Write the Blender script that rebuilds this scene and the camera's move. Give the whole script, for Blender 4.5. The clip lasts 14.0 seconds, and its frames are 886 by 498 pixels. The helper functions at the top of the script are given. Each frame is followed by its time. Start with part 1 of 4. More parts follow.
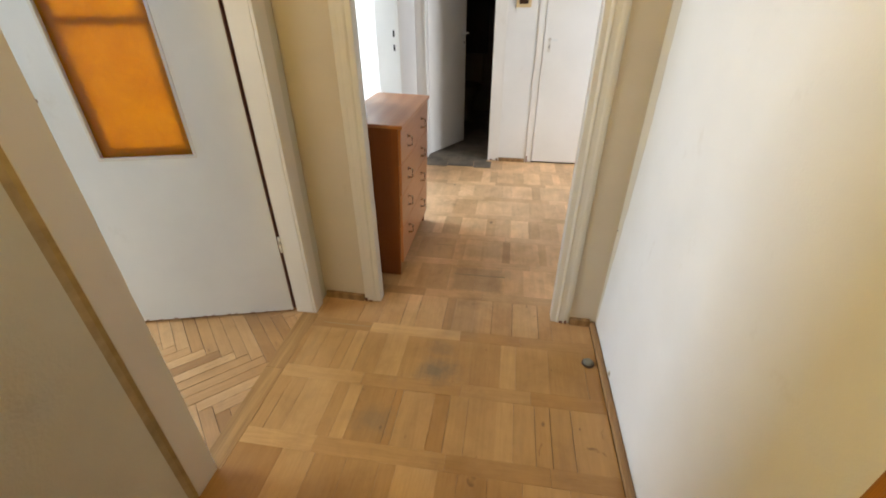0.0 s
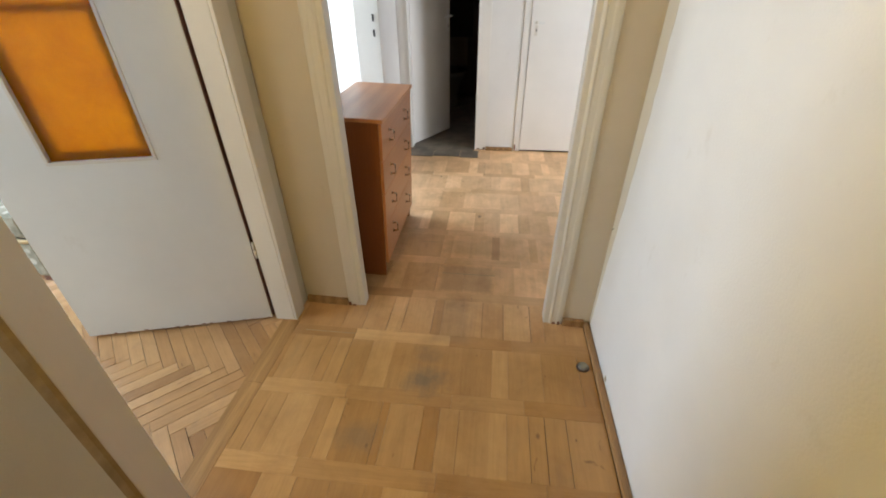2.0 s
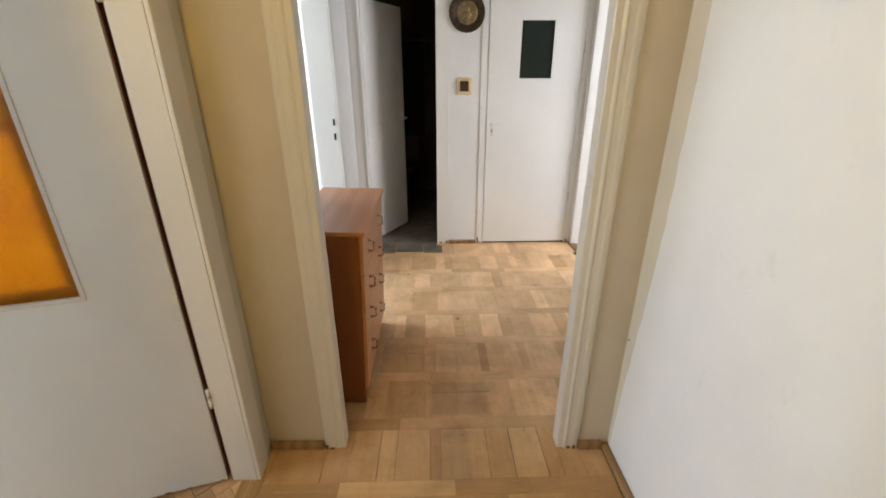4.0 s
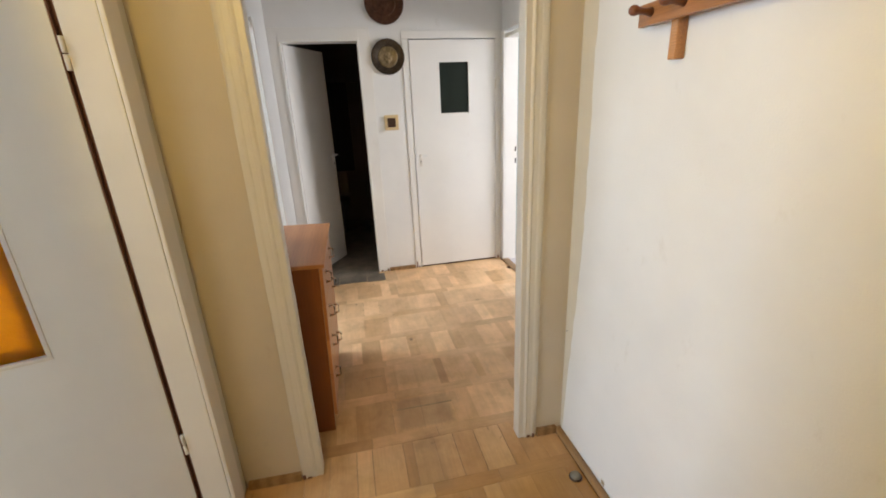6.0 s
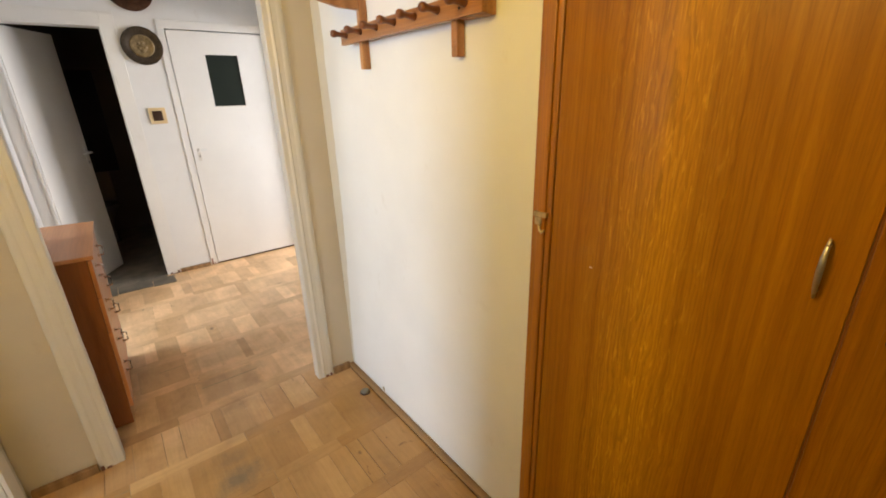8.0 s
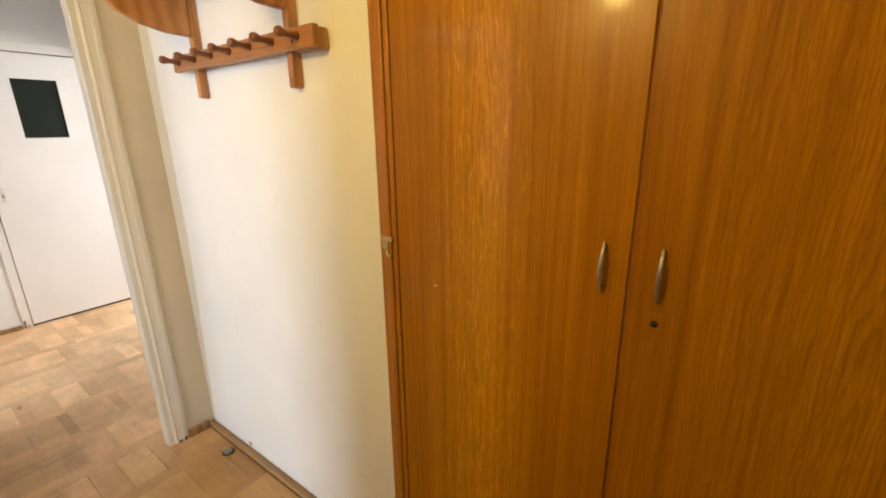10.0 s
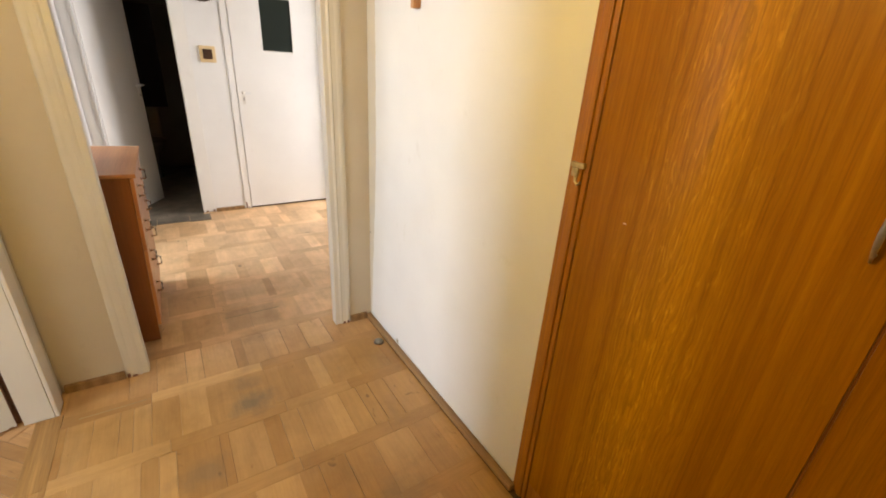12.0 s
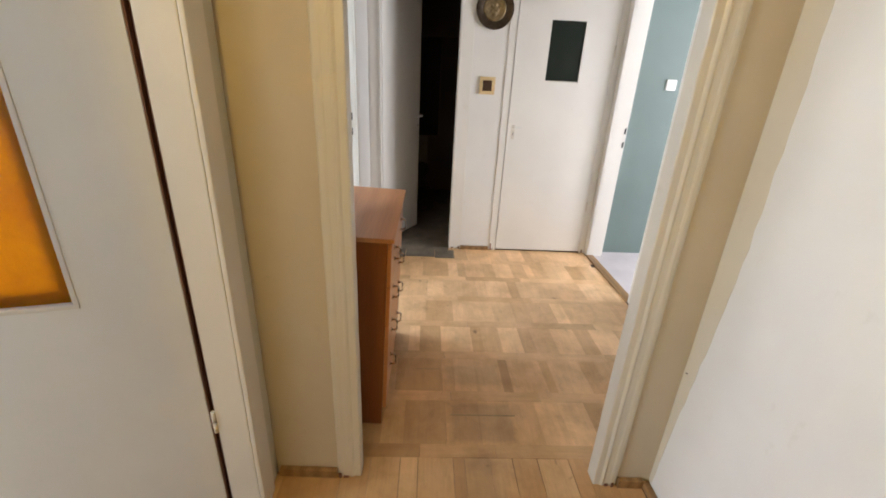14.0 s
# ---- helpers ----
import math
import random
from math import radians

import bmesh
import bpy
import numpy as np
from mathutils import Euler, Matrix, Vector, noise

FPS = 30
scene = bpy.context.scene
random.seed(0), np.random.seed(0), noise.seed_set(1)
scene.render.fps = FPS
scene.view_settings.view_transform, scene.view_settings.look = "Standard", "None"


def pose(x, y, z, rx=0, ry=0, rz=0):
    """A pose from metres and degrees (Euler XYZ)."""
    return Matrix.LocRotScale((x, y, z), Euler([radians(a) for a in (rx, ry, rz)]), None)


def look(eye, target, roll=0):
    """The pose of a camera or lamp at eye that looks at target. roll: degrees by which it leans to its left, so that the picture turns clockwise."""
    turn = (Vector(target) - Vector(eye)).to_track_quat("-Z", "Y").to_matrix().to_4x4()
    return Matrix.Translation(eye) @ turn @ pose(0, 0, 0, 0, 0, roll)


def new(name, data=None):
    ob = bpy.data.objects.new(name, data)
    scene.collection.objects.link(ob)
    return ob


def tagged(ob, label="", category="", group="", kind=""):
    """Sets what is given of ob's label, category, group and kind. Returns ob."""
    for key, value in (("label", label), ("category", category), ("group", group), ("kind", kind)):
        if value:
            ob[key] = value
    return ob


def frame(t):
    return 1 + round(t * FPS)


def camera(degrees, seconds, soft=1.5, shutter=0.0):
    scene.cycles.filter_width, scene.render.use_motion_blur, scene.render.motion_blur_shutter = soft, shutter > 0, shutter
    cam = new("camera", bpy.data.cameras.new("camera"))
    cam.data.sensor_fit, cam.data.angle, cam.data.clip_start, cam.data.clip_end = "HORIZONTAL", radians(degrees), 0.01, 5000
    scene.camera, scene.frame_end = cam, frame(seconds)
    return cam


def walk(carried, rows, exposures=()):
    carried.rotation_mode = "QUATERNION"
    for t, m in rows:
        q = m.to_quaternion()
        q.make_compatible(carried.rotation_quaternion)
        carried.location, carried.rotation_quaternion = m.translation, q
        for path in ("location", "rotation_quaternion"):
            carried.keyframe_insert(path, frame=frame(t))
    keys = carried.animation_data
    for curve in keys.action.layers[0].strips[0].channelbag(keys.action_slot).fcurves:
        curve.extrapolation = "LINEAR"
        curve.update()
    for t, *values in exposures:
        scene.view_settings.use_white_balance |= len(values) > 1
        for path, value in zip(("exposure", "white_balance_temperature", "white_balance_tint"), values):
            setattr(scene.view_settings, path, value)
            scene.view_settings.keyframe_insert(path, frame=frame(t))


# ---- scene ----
cam = camera(93.6, 14.0, soft=1.8)
PATH = [
    (0, (0.41, 0.567, 1.381), (0.144, 2.254, 0.341), -0.3),
    (0.5, (0.379, 0.64, 1.384), (0.08, 2.307, 0.321), -0.3),
    (1, (0.396, 0.702, 1.377), (0.184, 2.362, 0.282), 0.5),
    (1.5, (0.418, 0.706, 1.371), (0.24, 2.365, 0.267), 0.2),
    (2, (0.403, 0.696, 1.385), (0.194, 2.354, 0.286), -0.6),
    (2.5, (0.4, 0.75, 1.381), (0.186, 2.423, 0.306), -0.7),
    (3, (0.329, 0.826, 1.386), (0.125, 2.531, 0.361), -0.7),
    (3.5, (0.246, 0.912, 1.402), (0.186, 2.692, 0.492), -0.4),
    (3.7, (0.219, 0.932, 1.412), (0.214, 2.745, 0.566), -0.2),
    (5.8, (0.074, 0.824, 1.458), (0.394, 2.704, 0.853), -2.5),
    (6, (0.071, 0.763, 1.462), (0.461, 2.617, 0.82), -2.6),
    (6.5, (0.062, 0.614, 1.463), (0.583, 2.425, 0.792), -2.5),
    (7, (0.052, 0.425, 1.454), (0.706, 2.193, 0.786), -2.5),
    (7.5, (0.059, 0.311, 1.462), (0.948, 1.974, 0.795), -2.0),
    (8, (0.074, 0.261, 1.455), (1.223, 1.744, 0.761), -1.7),
    (8.5, (0.105, 0.229, 1.432), (1.457, 1.535, 0.75), -1.3),
    (9, (0.122, 0.189, 1.422), (1.633, 1.349, 0.814), -0.9),
    (9.2, (0.126, 0.174, 1.436), (1.688, 1.289, 0.873), -0.8),
    (11.4, (0.128, 0.193, 1.438), (1.537, 1.487, 0.854), 2.1),
    (11.5, (0.125, 0.198, 1.423), (1.479, 1.529, 0.794), 2.5),
    (12, (0.068, 0.245, 1.36), (1.09, 1.77, 0.567), 3.6),
    (12.5, (0.037, 0.357, 1.353), (0.7, 2.047, 0.514), 3.1),
    (13, (0.043, 0.596, 1.383), (0.421, 2.389, 0.581), 2.1),
    (13.5, (0.03, 0.837, 1.395), (0.284, 2.667, 0.629), 2.3),
    (14, (0.026, 1.102, 1.394), (0.111, 2.951, 0.637), 2.9),
]
EXPOSURES = [(0.0, -0.18, 6280, 8), (1.0, -0.25, 6200, 8), (2.0, -0.28, 6200, 8), (3.2, -0.4, 6280, 9), (6.0, -0.32, 6430, 10), (6.5, -0.25, 6480, 10), (7.5, -0.14, 6560, 11), (8.2, -0.06, 6620, 11), (9.0, 0.0, 6700, 12), (11.5, 0.0, 6750, 12), (12.2, 0.04, 6850, 13), (12.7, -0.05, 6850, 13), (13.2, -0.34, 6580, 11), (14.0, -0.33, 6500, 11)]
walk(cam, [(t, look(eye, target, roll)) for t, eye, target, roll in PATH], EXPOSURES)

# ---- world and light ----
world = bpy.data.worlds.new("world")
scene.world = world
world.use_nodes = True
wn = world.node_tree
sky = wn.nodes.new("ShaderNodeTexSky")
sky.sky_type = "NISHITA"
sky.sun_disc = False
sky.sun_elevation, sky.sun_rotation = radians(35), radians(200)
wn.nodes["Background"].inputs["Strength"].default_value = 0.08
wn.links.new(sky.outputs["Color"], wn.nodes["Background"].inputs["Color"])


def window_light(name, at, aim, wide, high, watts, colour=(0.735, 0.85, 1.0)):
    """Daylight that enters through one window's opening."""
    data = bpy.data.lights.new(name, "AREA")
    data.shape, data.size, data.size_y = "RECTANGLE", wide, high
    data.energy, data.color = watts, colour
    ob = new(name, data)
    ob.matrix_world = look(at, aim)
    return ob


L_LEFT, L_FAR, L_TEAL, L_BULB = 160.0, 170.0, 140.0, 29.0
window_light("window_light_left_room", (-3.96, 1.25, 1.6), (0, 1.4, 1.4), 1.0, 1.5, L_LEFT)
window_light("window_light_far_room", (-3.46, 3.87, 1.55), (0, 3.75, 1.1), 1.3, 1.5, L_FAR, (0.84, 0.905, 1.0))
window_light("window_light_teal_room", (3.93, 3.2, 1.6), (0.6, 4.1, 1.0), 1.4, 1.3, L_TEAL, (0.95, 0.945, 1.0))
bulb = bpy.data.lights.new("hall_bulb", "POINT")
bulb.energy, bulb.color, bulb.shadow_soft_size = L_BULB, (1.0, 0.68, 0.17), 0.055
new("hall_bulb", bulb).location = (-0.398, 0.74, 2.0)


# ---- materials ----
def mat(name):
    m = bpy.data.materials.new(name)
    m.use_nodes = True
    nt = m.node_tree
    return m, nt, nt.nodes["Principled BSDF"]


def node(nt, kind, **sets):
    n = nt.nodes.new("ShaderNode" + kind)
    for key, value in sets.items():
        n.inputs[key.replace("_", " ")].default_value = value
    return n


def coords(nt, scale=(1, 1, 1), world_space=False, offset=0.0):
    """Object or world coordinates, scaled, shifted by each object's own random number."""
    if world_space:
        src = nt.nodes.new("ShaderNodeNewGeometry").outputs["Position"]
    else:
        src = nt.nodes.new("ShaderNodeTexCoord").outputs["Object"]
    mp = nt.nodes.new("ShaderNodeMapping")
    mp.inputs["Scale"].default_value = scale
    nt.links.new(src, mp.inputs["Vector"])
    if offset:
        info = nt.nodes.new("ShaderNodeObjectInfo")
        mul = nt.nodes.new("ShaderNodeMath")
        mul.operation = "MULTIPLY"
        mul.inputs[1].default_value = offset
        nt.links.new(info.outputs["Random"], mul.inputs[0])
        comb = nt.nodes.new("ShaderNodeCombineXYZ")
        for k in "XYZ":
            nt.links.new(mul.outputs[0], comb.inputs[k])
        nt.links.new(comb.outputs[0], mp.inputs["Location"])
    return mp.outputs["Vector"]


def noise_tex(nt, vec, scale, detail=4.0, rough=0.55, distort=0.0):
    n = node(nt, "TexNoise", Scale=scale, Detail=detail, Roughness=rough, Distortion=distort)
    nt.links.new(vec, n.inputs["Vector"])
    return n.outputs["Fac"]


def ramp(nt, fac, stops):
    r = nt.nodes.new("ShaderNodeValToRGB")
    els = r.color_ramp.elements
    while len(els) < len(stops):
        els.new(0.5)
    for e, (p, c) in zip(els, stops):
        e.position = p
        e.color = (*c, 1) if len(c) == 3 else c
    nt.links.new(fac, r.inputs["Fac"])
    return r.outputs["Color"]


def mixc(nt, fac, a, b, mode="MIX"):
    m = nt.nodes.new("ShaderNodeMix")
    m.data_type, m.blend_type = "RGBA", mode
    for sock, v in ((m.inputs[0], fac), (m.inputs[6], a), (m.inputs[7], b)):
        if isinstance(v, (int, float)):
            sock.default_value = v
        elif isinstance(v, tuple):
            sock.default_value = (*v, 1)
        else:
            nt.links.new(v, sock)
    return m.outputs[2]


def maths(nt, op, a, b=0.0, clamp=False):
    m = nt.nodes.new("ShaderNodeMath")
    m.operation, m.use_clamp = op, clamp
    for sock, v in zip(m.inputs, (a, b)):
        if isinstance(v, (int, float)):
            sock.default_value = v
        else:
            nt.links.new(v, sock)
    return m.outputs[0]


def bump(nt, bsdf, height, strength=0.3, dist=0.002):
    b = node(nt, "Bump", Strength=strength, Distance=dist)
    nt.links.new(height, b.inputs["Height"])
    nt.links.new(b.outputs["Normal"], bsdf.inputs["Normal"])


def paint(name, colour, rough=0.55, grain=260, relief=0.25, blotch=0.06, brush=(1, 1, 1), dirt=(0.5, 0.42, 0.3), dirt_amount=0.25):
    """Old brushed or rolled paint: fine relief, faint blotches and thin grime."""
    m, nt, b = mat(name)
    w = coords(nt, brush, True)
    fine = noise_tex(nt, w, grain, 3)
    wide = noise_tex(nt, coords(nt, (1, 1, 1), True), 2.3, 5, 0.6)
    dark = tuple(c * (1 - 2.2 * blotch) for c in colour)
    base = ramp(nt, wide, [(0.3, dark), (0.7, colour)])
    spots = ramp(nt, noise_tex(nt, coords(nt, (1, 1, 0.6), True), 9.0, 8, 0.7), [(0.62, (0, 0, 0)), (0.8, (1, 1, 1))])
    amount = maths(nt, "MULTIPLY", spots, dirt_amount)
    nt.links.new(mixc(nt, amount, base, tuple(c * d for c, d in zip(colour, dirt))), b.inputs["Base Color"])
    nt.links.new(maths(nt, "ADD", rough - 0.08, maths(nt, "MULTIPLY", wide, 0.16)), b.inputs["Roughness"])
    bump(nt, b, fine, relief, 0.0015)
    return m


def plain(name, colour, rough=0.5, metal=0.0, vary=0.15, scale=30, relief=0.05):
    m, nt, b = mat(name)
    f = noise_tex(nt, coords(nt), scale, 5)
    nt.links.new(ramp(nt, f, [(0.3, tuple(c * (1 - vary) for c in colour)), (0.7, colour)]), b.inputs["Base Color"])
    nt.links.new(maths(nt, "ADD", rough - 0.06, maths(nt, "MULTIPLY", f, 0.12)), b.inputs["Roughness"])
    b.inputs["Metallic"].default_value = metal
    bump(nt, b, f, relief, 0.001)
    return m


def wood(name, dark, light, rough=0.4, along=2, scale=14.0, stretch=0.06, coat=0.0, figure=5.0, offset=7.0, pores=0.25):
    """Wood with long grain along one axis, fibres and some figure."""
    m, nt, b = mat(name)
    s = [1.0, 1.0, 1.0]
    s[along] = stretch
    v = coords(nt, tuple(s), False, offset)
    big = noise_tex(nt, v, scale * 0.5, 3, 0.5, figure * 0.2)
    wave = node(nt, "TexWave", Scale=scale * 0.55, Distortion=figure, Detail=3.0, Detail_Scale=0.8)
    wave.bands_direction = "Y" if along != 1 else "X"
    nt.links.new(v, wave.inputs["Vector"])
    s[along] = stretch * 0.35
    fibre = noise_tex(nt, coords(nt, tuple(s), False, offset), scale * 22, 3, 0.6)
    mixed = maths(nt, "ADD", maths(nt, "MULTIPLY", wave.outputs["Fac"], 0.4), maths(nt, "MULTIPLY", big, 0.6))
    c = ramp(nt, mixed, [(0.25, dark), (0.5, tuple((a + d) / 2 for a, d in zip(dark, light))), (0.75, light)])
    f2 = ramp(nt, fibre, [(0.35, (1 - pores,) * 3), (0.6, (1, 1, 1))])
    nt.links.new(mixc(nt, 1.0, c, f2, "MULTIPLY"), b.inputs["Base Color"])
    nt.links.new(maths(nt, "ADD", rough - 0.06, maths(nt, "MULTIPLY", big, 0.12)), b.inputs["Roughness"])
    b.inputs["Coat Weight"].default_value = coat
    b.inputs["Coat Roughness"].default_value = 0.12
    bump(nt, b, fibre, 0.12, 0.0006)
    return m


def parquet(name, tints, rough=0.3):
    """Worn lacquered oak strips: own tints, grain, foot wear, stains, and a hall lightened in colour."""
    m, nt, b = mat(name)
    info = nt.nodes.new("ShaderNodeObjectInfo")
    rnd = info.outputs["Random"]
    isl = nt.nodes.new("ShaderNodeNewGeometry").outputs["Random Per Island"]
    pick = maths(nt, "FRACT", maths(nt, "ADD", maths(nt, "MULTIPLY", rnd, 7.31), maths(nt, "MULTIPLY", isl, 3.7)))
    base = ramp(nt, pick, tints)
    v = coords(nt, (1, 0.05, 1), False, 11.0)
    g1 = noise_tex(nt, v, 55, 5, 0.65, 0.6)
    g2 = noise_tex(nt, coords(nt, (1, 0.025, 1), False, 5.0), 330, 3, 0.6)
    grain = ramp(nt, g1, [(0.3, (0.92, 0.9, 0.87)), (0.62, (1.06, 1.06, 1.06))])
    c = mixc(nt, 1.0, base, grain, "MULTIPLY")
    c = mixc(nt, 0.14, c, ramp(nt, g2, [(0.35, (0.5, 0.42, 0.34)), (0.55, (1, 1, 1))]), "MULTIPLY")
    pos = nt.nodes.new("ShaderNodeNewGeometry").outputs["Position"]
    sep = nt.nodes.new("ShaderNodeSeparateXYZ")
    nt.links.new(pos, sep.inputs[0])
    # inner hall: paler, greyer wood, part wear, part brighter light put into the colour
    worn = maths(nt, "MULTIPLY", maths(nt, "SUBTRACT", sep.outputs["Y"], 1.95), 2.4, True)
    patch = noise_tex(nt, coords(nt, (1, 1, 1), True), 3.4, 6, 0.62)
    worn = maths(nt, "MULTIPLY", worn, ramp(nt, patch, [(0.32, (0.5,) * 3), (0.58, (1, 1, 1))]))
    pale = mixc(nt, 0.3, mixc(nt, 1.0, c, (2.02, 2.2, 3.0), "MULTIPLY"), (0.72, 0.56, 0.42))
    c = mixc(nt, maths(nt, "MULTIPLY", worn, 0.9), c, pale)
    second = maths(nt, "FRACT", maths(nt, "MULTIPLY", pick, 5.3))
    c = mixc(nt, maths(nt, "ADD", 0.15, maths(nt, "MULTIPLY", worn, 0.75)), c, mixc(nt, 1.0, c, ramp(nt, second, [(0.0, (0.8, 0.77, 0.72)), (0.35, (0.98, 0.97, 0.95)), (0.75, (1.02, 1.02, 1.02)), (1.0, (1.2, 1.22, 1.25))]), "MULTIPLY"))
    cloud = noise_tex(nt, coords(nt, (1, 1, 1), True), 4.6, 8, 0.68, 0.4)
    c = mixc(nt, 0.85, c, ramp(nt, cloud, [(0.28, (0.77, 0.72, 0.65)), (0.5, (0.98, 0.97, 0.96)), (0.72, (1.13, 1.13, 1.12))]), "MULTIPLY")
    knots = noise_tex(nt, coords(nt, (1, 0.3, 1), False, 23.0), 26, 3, 0.5, 1.2)
    c = mixc(nt, ramp(nt, knots, [(0.72, (0, 0, 0)), (0.8, (0.75,) * 3)]), c, (0.11, 0.05, 0.02))
    for kx, ky, kr in ((0.672, 1.882, 0.006), (0.387, 1.962, 0.006), (0.624, 1.607, 0.016), (0.021, 1.503, 0.012), (0.758, 1.606, 0.008), (0.34, 3.215, 0.026)):
        ox = maths(nt, "MULTIPLY", maths(nt, "SUBTRACT", sep.outputs["X"], kx), 1.6)
        oy = maths(nt, "SUBTRACT", sep.outputs["Y"], ky)
        d = maths(nt, "SQRT", maths(nt, "ADD", maths(nt, "MULTIPLY", ox, ox), maths(nt, "MULTIPLY", oy, oy)))
        c = mixc(nt, maths(nt, "MULTIPLY", maths(nt, "MULTIPLY", maths(nt, "SUBTRACT", kr, d), 1.4 / kr, True), 0.75), c, (0.13, 0.065, 0.03))
    # grey stains where the lacquer is gone
    warp = maths(nt, "MULTIPLY", maths(nt, "SUBTRACT", noise_tex(nt, coords(nt, (1, 1, 1), True), 16, 5, 0.65), 0.5), 0.16)
    stain = 0.0
    for sx, sy, r, k in ((0.185, 1.81, 0.09, 1.0), (0.18, 1.94, 0.06, 0.45), (0.28, 2.28, 0.11, 0.45), (0.24, 2.5, 0.1, 0.5), (0.42, 2.56, 0.09, 0.4), (0.26, 2.86, 0.1, 0.25), (-0.02, 1.53, 0.09, 0.55), (0.1, 1.1, 0.09, 0.6), (0.55, 1.12, 0.1, 0.5)):
        dx = maths(nt, "MULTIPLY", maths(nt, "SUBTRACT", sep.outputs["X"], sx), 0.8)
        dy = maths(nt, "SUBTRACT", sep.outputs["Y"], sy)
        d = maths(nt, "SQRT", maths(nt, "ADD", maths(nt, "MULTIPLY", dx, dx), maths(nt, "MULTIPLY", dy, dy)))
        d = maths(nt, "SUBTRACT", maths(nt, "ADD", r, warp), d)
        stain = maths(nt, "MAXIMUM", maths(nt, "MULTIPLY", maths(nt, "MULTIPLY", d, 1 / (r * 0.8), True), k), stain)
    # worn rectangles where whole strips have lost their lacquer
    for sx, sy, hx, hy, k in ((0.3, 2.507, 0.157, 0.128, 0.5), (0.285, 2.82, 0.15, 0.09, 0.25), (0.26, 2.13, 0.1, 0.12, 0.3)):
        dx = maths(nt, "SUBTRACT", hx, maths(nt, "ABSOLUTE", maths(nt, "SUBTRACT", sep.outputs["X"], sx)))
        dy = maths(nt, "SUBTRACT", hy, maths(nt, "ABSOLUTE", maths(nt, "SUBTRACT", sep.outputs["Y"], sy)))
        d = maths(nt, "ADD", maths(nt, "MINIMUM", dx, dy), maths(nt, "MULTIPLY", warp, 0.35))
        stain = maths(nt, "MAXIMUM", maths(nt, "MULTIPLY", maths(nt, "MULTIPLY", d, 30.0, True), k), stain)
    smear = ramp(nt, noise_tex(nt, coords(nt, (1.4, 0.6, 1), True), 7.5, 7, 0.7), [(0.56, (0, 0, 0)), (0.75, (0.5,) * 3)])
    stain = maths(nt, "MAXIMUM", stain, maths(nt, "MULTIPLY", smear, 0.6))
    c = mixc(nt, maths(nt, "MULTIPLY", stain, 0.8), c, mixc(nt, 1.0, (0.165, 0.126, 0.084), grain, "MULTIPLY"))
    nt.links.new(c, b.inputs["Base Color"])
    rr = maths(nt, "ADD", rough - 0.05, maths(nt, "MULTIPLY", patch, 0.16))
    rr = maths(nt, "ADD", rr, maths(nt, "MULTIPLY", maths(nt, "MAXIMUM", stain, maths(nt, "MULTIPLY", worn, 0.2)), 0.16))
    nt.links.new(rr, b.inputs["Roughness"])
    b.inputs["Coat Weight"].default_value = 0.12
    b.inputs["Coat Roughness"].default_value = 0.1
    bump(nt, b, maths(nt, "ADD", g1, maths(nt, "MULTIPLY", g2, 0.5)), 0.12, 0.0008)
    return m


